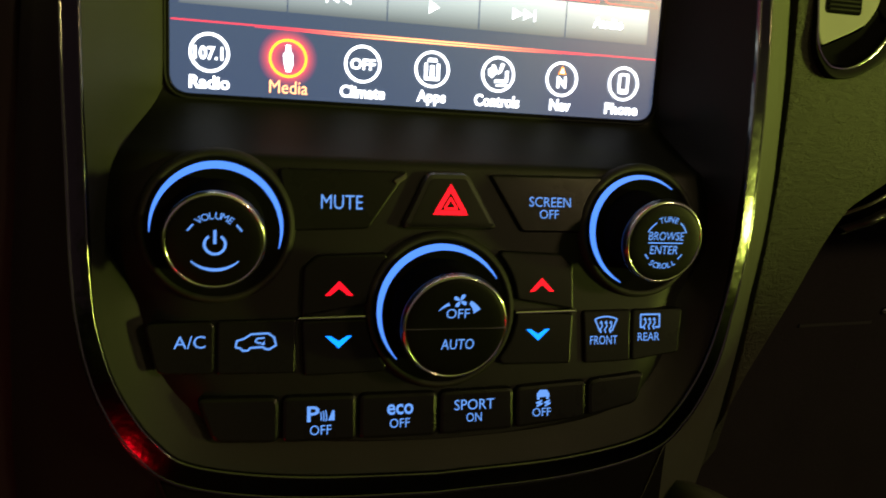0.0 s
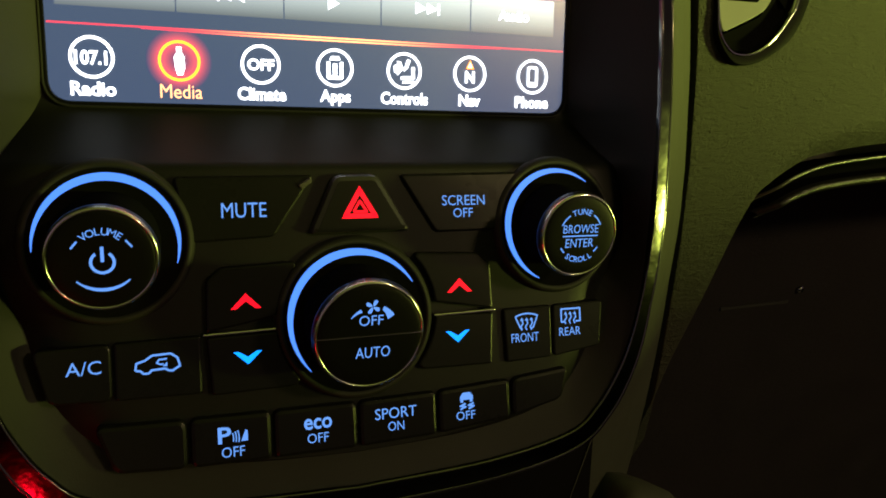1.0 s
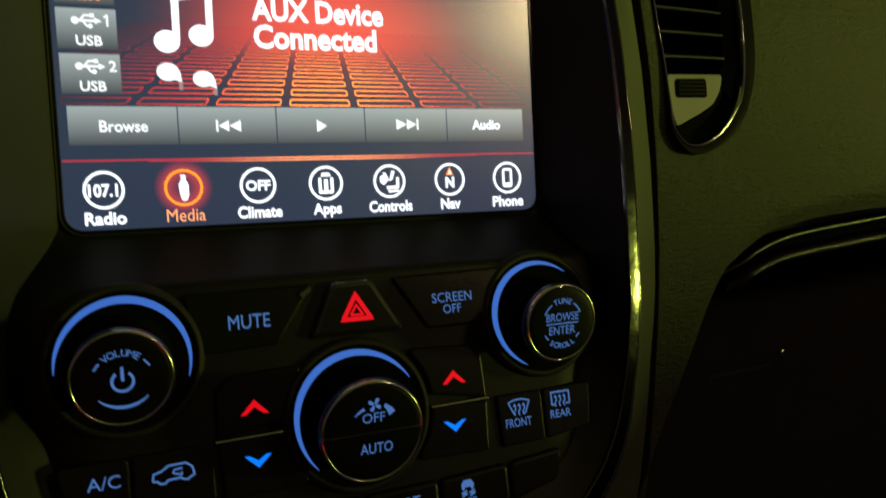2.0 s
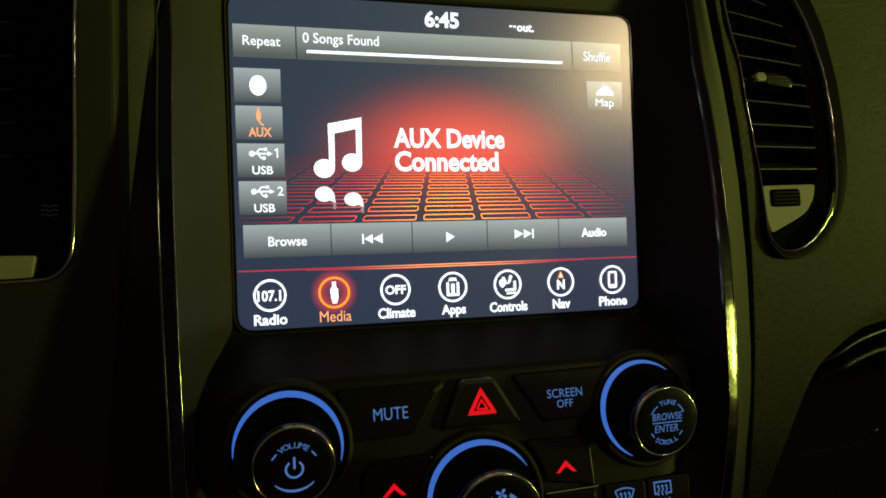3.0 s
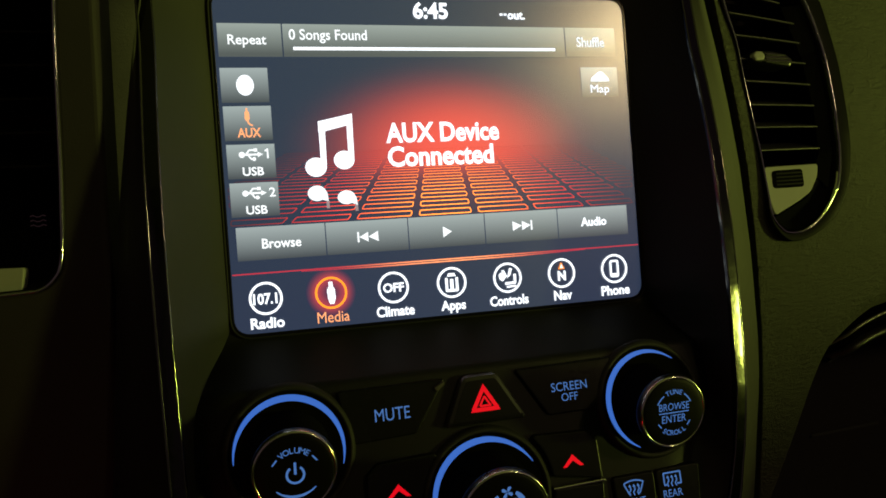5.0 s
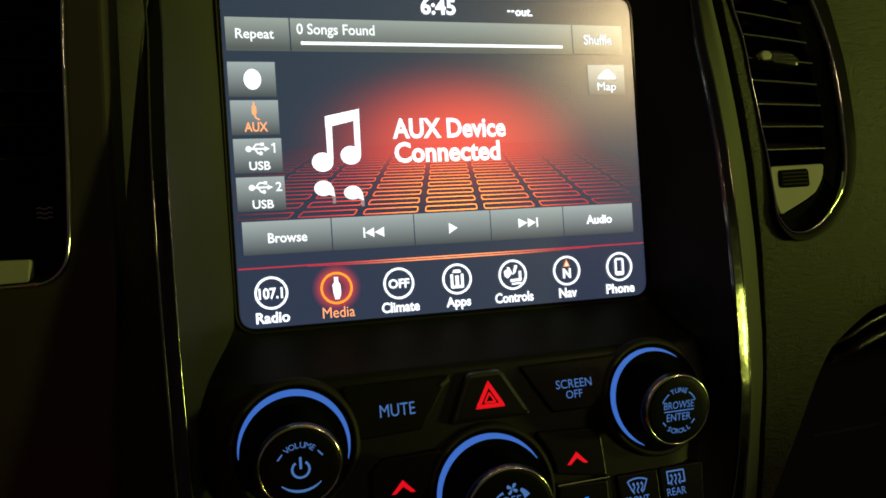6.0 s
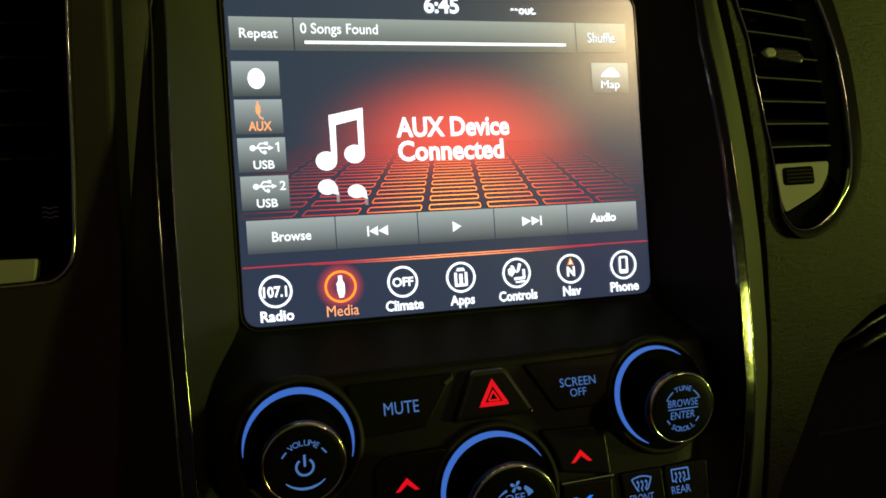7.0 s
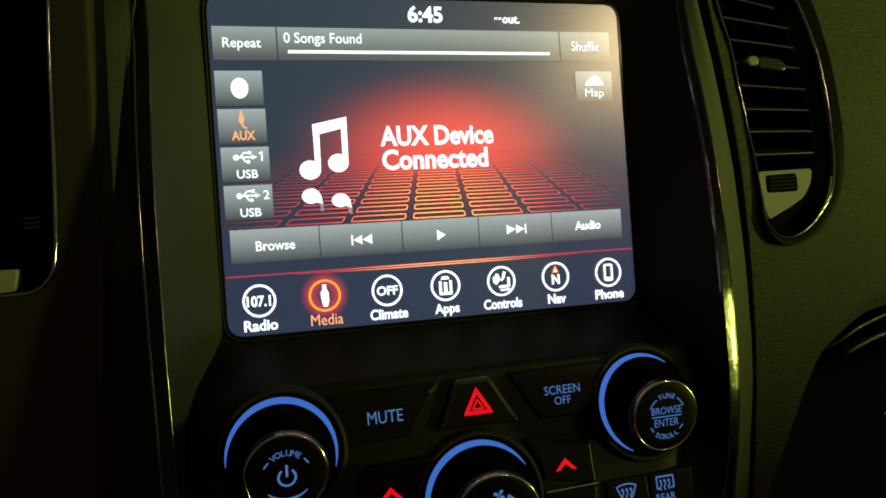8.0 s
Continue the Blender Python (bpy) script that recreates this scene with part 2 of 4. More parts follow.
def stroke(pts, w, closed=False):
    """A line of width w along the points, with round joints."""
    pts = list(pts) + ([pts[0]] if closed else [])
    out = []
    for (ax, az), (bx, bz) in zip(pts, pts[1:]):
        d = math.hypot(bx - ax, bz - az) or 1e-9
        ux, uz = (bz - az) / d * w / 2, -(bx - ax) / d * w / 2
        out.append(poly((ax + ux, az + uz), (bx + ux, bz + uz), (bx - ux, bz - uz), (ax - ux, az - uz)))
    # joints at every inner point
    out += [disc(x, z, w / 2, n=8) for x, z in pts[1:-1]]
    return join(*out)


def rounded(pts, r, n=5):
    """A polygon with rounded corners."""
    out = []
    for k in range(len(pts)):
        p, a, b = Vector(pts[k]), Vector(pts[k - 1]), Vector(pts[(k + 1) % len(pts)])
        rr = min(r, (a - p).length * 0.45, (b - p).length * 0.45)
        s, e = p + (a - p).normalized() * rr, p + (b - p).normalized() * rr
        out += [tuple(s * (1 - t) ** 2 + p * 2 * t * (1 - t) + e * t * t) for t in (i / n for i in range(n + 1))]
    return out


def offset(pts, d):
    """A closed polygon moved outwards by d (inwards: minus)."""
    turn = sum(a[0] * b[1] - b[0] * a[1] for a, b in zip(pts, pts[1:] + pts[:1]))
    s = 1 if turn > 0 else -1
    out = []
    for k in range(len(pts)):
        a, p, b = Vector(pts[k - 1]), Vector(pts[k]), Vector(pts[(k + 1) % len(pts)])
        e, f = (p - a).normalized(), (b - p).normalized()
        n1, n2 = Vector((e.y, -e.x)) * s, Vector((f.y, -f.x)) * s
        m = n1 + n2
        m = m / max(m.length_squared, 0.3) * 2
        out.append(tuple(p + m * d))
    return out


def curve_through(keys, per=8):
    """Catmull-Rom through rows of numbers."""
    ks = [np.array(k, float) for k in keys]
    ks = [2 * ks[0] - ks[1]] + ks + [2 * ks[-1] - ks[-2]]
    out = []
    for p0, p1, p2, p3 in zip(ks, ks[1:], ks[2:], ks[3:]):
        for i in range(per):
            t = i / per
            out.append(0.5 * (2 * p1 + (p2 - p0) * t + (2 * p0 - 5 * p1 + 4 * p2 - p3) * t * t + (3 * p1 - p0 - 3 * p2 + p3) * t ** 3))
    out.append(ks[-2])
    return out


def letters(text, weight=0.0):
    """The outlines of a text as a shape, in the font's own units."""
    cu = bpy.data.curves.new("letters", "FONT")
    cu.body, cu.offset, cu.resolution_u = text, 0.0 if "M" in text else weight, 3
    ob = bpy.data.objects.new("letters", cu)
    me = bpy.data.meshes.new_from_object(ob)
    shape = [(v.co.x, v.co.y) for v in me.vertices], [list(p.vertices) for p in me.polygons]
    bpy.data.objects.remove(ob)
    bpy.data.curves.remove(cu)
    bpy.data.meshes.remove(me)
    return shape


def fitted(text, x0, x1, z0, z1, weight=0.012):
    vs, fs = letters(text, weight)
    ax, bx = min(v[0] for v in vs), max(v[0] for v in vs)
    az, bz = min(v[1] for v in vs), max(v[1] for v in vs)
    return [(x0 + (x - ax) / (bx - ax) * (x1 - x0), z0 + (z - az) / (bz - az) * (z1 - z0)) for x, z in vs], fs


def arched(text, cx, cz, r, mid, height, step, below=False, weight=0.012):
    """A text along a circle; mid: the angle of its middle."""
    out = []
    for k, ch in enumerate(text):
        vs, fs = letters(ch, weight)
        s = height / 0.72
        w = (max(v[0] for v in vs) + min(v[0] for v in vs)) / 2
        a = mid + (-1 if not below else 1) * (k - (len(text) - 1) / 2) * step
        turn = radians(a - 90 if not below else a + 90)
        bx, bz = cx + r * math.cos(radians(a)), cz + r * math.sin(radians(a))
        out.append(([(bx + s * ((x - w) * math.cos(turn) - z * math.sin(turn)), bz + s * ((x - w) * math.sin(turn) + z * math.cos(turn))) for x, z in vs], fs))
    return join(*out)


# ---- building ----


def thing(name, at, label, category, group="", kind="", turn=None):
    """An Empty at a place of the stack (millimetres)."""
    ob = new(name)
    ob.empty_display_size = 0.02
    ob.matrix_world = STACK @ Matrix.Translation(Vector(at) / 1000)
    ob["at"] = [float(v) for v in at]
    return tagged(ob, label, category, group, kind)


def root_at(ob):
    while ob.parent:
        ob = ob.parent
    return Vector(ob["at"])


def part(name, bm, material, parent, label="", smooth=False):
    """Links a bmesh, given in millimetres of the stack, as one mesh under a thing or a part."""
    bmesh.ops.transform(bm, matrix=Matrix.Scale(0.001, 4) @ Matrix.Translation(-root_at(parent)), verts=bm.verts)
    bmesh.ops.recalc_face_normals(bm, faces=bm.faces)
    me = bpy.data.meshes.new(name)
    bm.to_mesh(me)
    bm.free()
    if smooth:
        me.shade_smooth()
    me.materials.append(material)
    ob = new(name, me)
    ob.parent = parent
    return tagged(ob, label)


def on_screen(off):
    return lambda x, z: (x, -off, z)


def face_y(z):
    return -23.4 + 0.15 * (z + 93)


def on_face(off):
    return lambda x, z: (x, face_y(z) - off, z)


def printed(name, shape, where, material, parent, label=""):
    """A flat print on a surface."""
    bm = bmesh.new()
    vs = [bm.verts.new(where(*v)) for v in shape[0]]
    for f in shape[1]:
        try:
            bm.faces.new([vs[i] for i in f])
        except ValueError:
            pass
    return part(name, bm, material, parent, label)


def loft(bm, rows, closed=False):
    """Quads between rows of points of equal length."""
    grid = [[bm.verts.new(p) for p in row] for row in rows]
    for a, b in zip(grid, grid[1:]):
        n = len(a)
        for k in range(n if closed else n - 1):
            try:
                bm.faces.new((a[k], a[(k + 1) % n], b[(k + 1) % n], b[k]))
            except ValueError:
                pass
    return grid


def tile(outline, where, height=1.6, bevel=0.7, root=-2.0):
    """A raised key with a rounded edge; where(off) gives the surface."""
    bm = bmesh.new()
    rows = [[where(root)(*p) for p in outline], [where(height - bevel)(*p) for p in outline],
            [where(height - bevel * 0.3)(*p) for p in offset(outline, -bevel * 0.3)], [where(height)(*p) for p in offset(outline, -bevel)]]
    grid = loft(bm, rows, True)
    bm.faces.new(grid[-1])
    return bm


def turned(profile, cx, cz, y0, n=64, closed=True):
    """A body turned round an axis along -y; profile: rows of radius, height over y0."""
    bm = bmesh.new()
    rows = [[(cx + r * math.cos(2 * math.pi * k / n), y0 - h, cz + r * math.sin(2 * math.pi * k / n)) for k in range(n)] for r, h in profile]
    grid = loft(bm, rows, True)
    if closed:
        bm.faces.new(grid[-1])
    return bm


def join_meshes(first, other):
    me = bpy.data.meshes.new("joined")
    other.to_mesh(me)
    other.free()
    first.from_mesh(me)
    bpy.data.meshes.remove(me)
    return first


def swept(points, profile, closed=False, grow=None):
    """A profile of (outwards, forwards) carried along points (x, y, z) that run in the stack's x-z plane; the side is to the right of the run.
    grow(z) widens it."""
    bm, rows, n = bmesh.new(), [], len(points)
    for k in range(n):
        a, b = points[k - 1 if closed or k else 0], points[(k + 1) % n if closed or k < n - 1 else k]
        t = Vector((b[0] - a[0], 0, b[2] - a[2])).normalized()
        side = Vector((t.z, 0, -t.x))
        wide = grow(points[k][2]) if grow else 1.0
        rows.append([Vector(points[k]) + side * u * wide + Vector((0, -1, 0)) * v for u, v in profile])
    if closed:
        rows.append(rows[0])
    loft(bm, rows)
    bmesh.ops.remove_doubles(bm, verts=bm.verts, dist=0.001)
    return bm

# ---- the centre stack's frame ----
# inner edge (x, z), rim (x, z), right half from the top middle to the bottom middle
PROFILE = [
    (0, 67, 0, 96), (60, 67, 66, 96), (80, 67, 90, 95), (86.8, 61, 104.6, 78), (87.0, 30, 105.6, 36), (87.0, 0, 106.2, 0), (87.0, -34, 106.0, -34),
    (87.2, -57, 105.7, -57), (90, -66, 105.5, -66), (96, -76, 105.3, -76), (101, -87, 105, -87), (102.4, -98, 104.7, -99), (101.8, -109, 104, -110), (96.5, -119, 103.1, -119),
    (92, -127, 101.9, -128), (88.8, -139, 98.8, -141), (84, -149.5, 94, -153), (75, -159.5, 86, -165), (63, -165.5, 74.5, -173.5), (40, -169.5, 44, -179), (0, -171, 0, -181),
]
half = curve_through(PROFILE, 7)


def rim_depth(z):
    return float(np.interp(z, [-181, -140, -100, -60, -34, -4, 9, 26, 41, 60, 96], [36.4, 35.2, 34.0, 32.5, 30.5, 26.7, 24.5, 21.5, 18.0, 14.5, 9.0]))


def lean(z):
    """Shifts the surround's lower end towards the driver to fit the camera's view."""
    return float(np.interp(z, [-180, -130, -100], [-1.9, -1.5, 0.0]))


def inner_y(z):
    if z > -64:
        return 0.0
    s = min(1.0, (-64 - z) / 18)
    return face_y(min(z, -82)) * s ** 1.35


def edge_drop(z):
    """How far the face's outer edges roll back."""
    return float(np.interp(z, [-171, -150, -126, -110, -78, -64], [2.0, 4.0, 5.5, 5.0, 5.0, 0.0]))


outline = [(p[0], p[1], p[2], p[3]) for p in half] + [(-p[0], p[1], -p[2], p[3]) for p in reversed(half[1:-1])]
outline = [(a + lean(b), b, c + lean(d), d) for a, b, c, d in outline]
rim = [(p[2], -rim_depth(p[3]), p[3]) for p in outline]

bezel = thing("center_stack_bezel", (0, -20, -60), "satin dark plastic surround with chrome edge round the screen and controls", "dashboard trim")
bm = bmesh.new()
rows = []
for s in (0, 0.22, 0.45, 0.7, 0.87, 1.0):
    rows.append([(p[0] + (p[2] - p[0]) * s, (inner_y(p[1]) + edge_drop(p[1]) + 0.3) * (1 - s ** 1.3) - rim_depth(p[3]) * s ** 1.3, p[1] + (p[3] - p[1]) * s) for p in outline])
loft(bm, rows, True)
bmesh.ops.remove_doubles(bm, verts=bm.verts, dist=0.02)
part("surround", bm, SATIN, bezel, smooth=True)
# the black face that carries the controls, inside the surround
bm = bmesh.new()
rows = []
for p in half:
    if -170.9 < p[1] < -58:
        w, z = p[0], p[1]
        rows.append([(w * k / 24 + lean(z), inner_y(z) + 0.3 + edge_drop(z) * max(0.0, (abs(w * k / 24) - w + 15) / 15) ** 2, z) for k in range(-24, 25)])
loft(bm, rows)
part("face", bm, FACE, bezel, "black plastic face round the controls", smooth=True)
# edge trim: a slanted band, darkened to imitate dark reflections, between two narrow chrome lips; the run is clockwise,
# so its right side is inwards
outer_lip = [(-5.6, -2.5), (-5.58, -0.2), (-5.45, 0.3), (-5.15, 0.55), (-4.85, 0.5), (-4.6, 0.35)]
middle = [(-4.6, 0.35), (-3.6, 0.58), (-2.2, 0.85), (-0.5, 1.15)]
inner_lip = [(-0.5, 1.15), (-0.4, 1.35), (-0.2, 1.4), (0.0, 1.25), (0.15, 0.8), (0.2, -1.5)]


def widen(z):
    return float(np.interp(z, [-178, -160, -130], [1.5, 1.35, 1.0]))


part("trim_band", swept(rim, middle, True, widen), BAND, bezel, "chrome band darkened for dark reflections, between brighter lips", smooth=True)
for line in (outer_lip, inner_lip):
    part("chrome_trim", swept(rim, line, True, widen), BLACKCHROME, bezel, "polished dark chrome lip", smooth=True)

# outer flanks from the bead back to the seams
SEAM = [(96, 108, 20), (57, 115, 20), (38, 119.1, 20), (14, 123, 20), (-10, 126.3, 20), (-47, 128.9, 20.5), (-83, 129.8, 21), (-111, 129.3, 21), (-144, 127.5, 21), (-185, 124.5, 21), (-240, 116, 21), (-300, 106, 21)]


def curve_under(z):
    """How far the dashboard falls back towards its lower edge."""
    return 22 * max(0.0, (20 - z) / 170) ** 2


def seam_at(z):
    zs = [s[0] for s in SEAM][::-1]
    x, d = (float(np.interp(z, zs, [s[k] for s in SEAM][::-1])) for k in (1, 2))
    return x + 0.62 * curve_under(z), d


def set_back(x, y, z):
    """Sets the dashboard beside the screen back towards its top, scaled about the eye to fit the camera's view."""
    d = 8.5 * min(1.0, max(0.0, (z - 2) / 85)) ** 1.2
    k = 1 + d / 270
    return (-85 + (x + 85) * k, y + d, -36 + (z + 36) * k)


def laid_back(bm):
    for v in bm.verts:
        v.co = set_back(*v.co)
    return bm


for side, name in ((1, "passenger_flank"), (-1, "driver_flank")):
    bm = bmesh.new()
    ins = [p for p in half if p[3] < 95.5 and p[2] > 84]
    ins = [(p[2], rim_depth(p[3]), p[3]) for p in ins]
    low = [(80, 37, -176), (72, 36, -200), (66, 34, -250), (64, 32, -300)]
    rows = [[], [], [], [], []]
    for x, d, z in ins + low:
        zz = z if z > -130 else -130 + (z + 130) * 1.25
        zz = max(zz, -300)
        sx, sd = seam_at(zz)
        if side < 0:
            sx -= 6
        for row, s in zip(rows, (0, 0.25, 0.55, 0.9, 1.0)):
            drop = 0 if s < 1 else 6
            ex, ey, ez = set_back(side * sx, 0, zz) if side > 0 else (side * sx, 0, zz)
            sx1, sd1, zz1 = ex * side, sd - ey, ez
            row.append((lean(z) + side * (x + 5.3 + (sx1 - x - 5.3) * min(s, 1.0)), -(d - 1.5 + (sd1 - d + 1.5) * (0.15 * s + 0.85 * s ** 1.1)) + drop + s * curve_under(zz), z + (zz1 - z) * s))
    loft(bm, rows)
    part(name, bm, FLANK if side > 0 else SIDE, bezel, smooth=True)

# knee panel below the bead
bm = bmesh.new()
lower = [(p[2], p[3]) for p in outline if p[3] < -164]
rows = [[(x, -rim_depth(z) + 1.0 + 0.6 * k, z - 14 * k - 1.5 * (k > 0)) for x, z in lower] for k in (0, 0.4, 1, 2, 4, 8)]
loft(bm, rows)
part("lower_panel", bm, GLOSS, bezel, smooth=True)

# ---- the touchscreen ----
screen = thing("touchscreen", (0, 0, 0), "lit touchscreen with a red media page and menu bar", "screen")
corner = rounded([(-86.0, -63.4), (86.0, -63.4), (86.0, 66.2), (-86.0, 66.2)], 6.5, 8)
printed("display", (corner, [list(range(len(corner)))]), on_screen(0.0), DISPLAY, screen)
bm = bmesh.new()
loft(bm, [[(x, 0.2, z) for x, z in corner], [(x, -0.5, z) for x, z in offset(corner, 0.25)], [(x, -0.5, z) for x, z in offset(corner, 0.9)], [(x, 2.5, z) for x, z in offset(corner, 2.4)]], True)
part("screen_frame", bm, GLOSS, screen, "thin black glass edge")
bm = bmesh.new()
loft(bm, [[(x, y, z) for x, z in offset(corner, o)] for o, y in ((0.9, 0.4), (1.1, -0.6), (1.4, -0.9), (1.7, -0.9), (2.0, -0.6), (2.2, 0.6))], True)
part("gasket", bm, GASKET, screen, "dull black rubber gasket", smooth=True)

A, B, C = on_screen(0.15), on_screen(0.3), on_screen(0.45)


def key(name, x0, x1, z0, z1, mat=TILE):
    return printed(name, rect(x0, x1, z0, z1), B, mat, screen)


# floor grid in perspective, each cell an outline
def grid_x(c, z):
    return -0.8 + c * (25.4 - 0.43 * (z + 22.5))


zrow, pitch = -22.5, 3.7
while zrow < 3.5:
    z0, z1 = zrow, zrow + pitch * 0.62
    for c in range(-4, 5):
        xs = []
        for z in (z0, z1):
            gap = 0.06 * (25.4 - 0.43 * (z + 22.5))
            xs.append((grid_x(c - 0.5, z) + gap, grid_x(c + 0.5, z) - gap))
        q = [(xs[0][0], z0), (xs[0][1], z0), (xs[1][1], z1), (xs[1][0], z1)]
        q = [(min(85, max(-85, x)), z) for x, z in q]
        if q[1][0] - q[0][0] > 2:
            rq = rounded(q, 0.22 * pitch, 3)
            inner = offset(rq, -0.02 - 0.085 * pitch)
            printed("grid_cell", band(rq + rq[:1], inner + inner[:1]), A, GRID, screen)
    zrow, pitch = zrow + pitch, pitch * 0.905

# top row
rep = key("repeat_key", -84.8, -61.2, 41.3, 54.0, TILEBAR)
printed("word", fitted("Repeat", -81.2, -67.0, 44.8, 49.7), C, PALE, rep)
title = key("title_bar", -60.7, 57.4, 41.3, 54.0, TILEBAR)
printed("word", fitted("0 Songs Found", -58.4, -28.0, 46.6, 52.0), C, PALE, title)
printed("progress_line", rect(-57.0, 52.8, 43.9, 45.1), C, WHITE, title)
shu = key("shuffle_key", 57.9, 81.4, 41.6, 54.0, TILEBAR)
printed("word", fitted("Shuffle", 63.0, 76.2, 45.6, 50.0), C, PALE, shu)
printed("clock_reading", fitted("6:45", -8.5, 6.2, 56.8, 63.6, 0.03), C, WHITE, screen)
printed("outside_reading", join(fitted("out.", 32.2, 39.9, 57.1, 60.3, 0.03), rect(28.7, 30.0, 58.7, 59.5), rect(30.5, 31.8, 58.7, 59.5)), C, WHITE, screen)
# source keys
src = [key("source_key", -84.9 + 0.2 * k, -67.4 + 0.3 * k, 23.9 - 14.4 * k, 37.1 - 14.5 * k) for k in range(4)]
printed("disc_icon", disc(-76.0, 30.5, 3.2, 3.9), C, WHITE, src[0])
printed("plug_icon", join(poly((-76.4, 21.9), (-75.9, 21.9), (-75.8, 20.6), (-75.3, 20.2), (-75.2, 17.9), (-75.7, 17.0), (-76.6, 17.0), (-77.0, 18.0), (-76.9, 20.3), (-76.5, 20.7)), stroke([(-76.0, 17.2), (-75.7, 16.1), (-75.0, 15.5), (-74.2, 15.2)], 0.6)), C, AMBER, src[1])
printed("word", fitted("AUX", -80.0, -71.4, 10.7, 14.3, 0.02), C, AMBER, src[1])
for k, z in ((2, 4.2), (3, -10.4)):
    d = 0.3 * (k - 2)
    printed("usb_icon", join(stroke([(-79.2 + d, z), (-72.8 + d, z)], 0.7), disc(-79.0 + d, z, 1.15, n=14), poly((-71.2 + d, z), (-73.2 + d, z + 1.0), (-73.2 + d, z - 1.0)),
                             stroke([(-77.6 + d, z), (-76.2 + d, z + 1.7), (-74.4 + d, z + 1.7)], 0.6), stroke([(-76.8 + d, z), (-75.6 + d, z - 1.7), (-74.8 + d, z - 1.7)], 0.6),
                             rect(-74.6 + d, -73.3 + d, z + 1.1, z + 2.3), disc(-74.6 + d, z - 1.7, 0.75, n=10), (stroke([(-70.5 + d, z + 1.2), (-69.5 + d, z + 1.9), (-69.5 + d, z - 1.6)], 0.6) if k == 2 else fitted("2", -70.2 + d, -67.9 + d, z - 1.6, z + 1.9, 0.015))), C, PALE, src[k])
    printed("word", fitted("USB", -79.1 + d, -71.3 + d, z - 8.0, z - 4.7, 0.02), C, PALE, src[k])
# map key
mp = key("map_key", 64.0, 81.4, 24.0, 37.0, TILE)
printed("map_icon", poly((68.4, 30.9), (77.3, 30.9), (76.8, 32.4), (74.2, 35.0), (72.4, 35.0), (69.0, 32.4)), C, WHITE, mp)
printed("word", fitted("Map", 68.2, 77.0, 24.9, 29.4, 0.04), C, WHITE, mp)
# note and its mirror image
printed("note_icon", join(disc(-51.6, -1.5, 4.1, 3.7), disc(-40.5, 0.9, 4.0, 3.6), poly((-49.6, -0.9), (-47.4, -0.9), (-47.2, 13.0), (-49.6, 12.4)), poly((-38.7, 1.2), (-36.5, 1.2), (-36.3, 15.4), (-38.6, 15.0)),
                          poly((-49.7, 11.8), (-36.3, 14.9), (-36.2, 19.0), (-49.7, 16.2))), C, WHITE, screen)
printed("note_reflection", join(disc(-51.9, -11.6, 3.6, 3.0), poly((-49.8, -9.6), (-48.0, -11.4), (-47.6, -15.0), (-50.6, -13.9)), disc(-40.6, -13.7, 3.5, 2.7), poly((-38.8, -11.8), (-36.8, -13.6), (-36.4, -17.0), (-39.0, -15.8))), on_screen(0.4), PALE, screen)
for x, z in ((-48.6, -15.0), (-37.5, -16.6)):
    printed("note_stem_reflection", rect(x, x + 1.2, z - 2.6, z + 0.6), on_screen(0.4), FAINT, screen)
printed("message", join(fitted("AUX Device", -23.2, 24.6, 6.9, 15.0, 0.028), fitted("Connected", -23.0, 21.6, -2.7, 5.6, 0.028)), C, WHITE, screen)
# playback keys
edges = [-83.4, -49.8, -16.9, 15.5, 48.2, 81.4]
transport = [key(n, a + 0.2, b - 0.2, -35.8, -23.2) for n, a, b in zip(("browse_key", "back_key", "play_key", "forward_key", "audio_key"), edges, edges[1:])]
printed("word", fitted("Browse", -74.0, -59.3, -31.6, -27.8, 0.02), C, PALE, transport[0])
printed("back_icon", join(rect(-37.5, -36.8, -31.6, -27.6), poly((-36.7, -29.6), (-33.2, -31.5), (-33.2, -27.7)), poly((-33.1, -29.6), (-29.2, -31.6), (-29.2, -27.6))), C, PALE, transport[1])
printed("play_icon", poly((-2.5, -27.5), (1.2, -29.7), (-2.5, -31.9)), C, PALE, transport[2])
printed("forward_icon", join(rect(35.8, 36.5, -31.2, -27.2), poly((35.7, -29.2), (31.9, -31.1), (31.9, -27.3)), poly((31.8, -29.2), (27.7, -31.2), (27.7, -27.2))), C, PALE, transport[3])
printed("word", fitted("Audio", 58.9, 71.0, -31.3, -27.5, 0.03), C, WHITE, transport[4])
# menu bar: the red line doubles in its middle
printed("red_line", rect(-85.6, 85.6, -41.05, -40.55), B, LINE, screen)
printed("red_line", poly((-60, -41.35), (-30, -41.9), (30, -41.9), (60, -41.25), (60, -41.05), (30, -41.4), (-30, -41.4), (-60, -41.1)), B, LINE, screen)
printed("halo", disc(-49.3, -50.3, 9.6, n=40), A, HALO, screen, "red glow round the chosen menu icon")
MENU = [("Radio", -74.0), ("Media", -49.3), ("Climate", -24.6), ("Apps", -0.4), ("Controls", 23.8), ("Nav", 48.3), ("Phone", 73.2)]
WORDS = {"Radio": (-80.2, -67.7), "Media": (-55.2, -42.8), "Climate": (-32.0, -16.7), "Apps": (-5.5, 4.9), "Controls": (15.5, 32.4), "Nav": (44.2, 52.4), "Phone": (66.4, 79.9)}
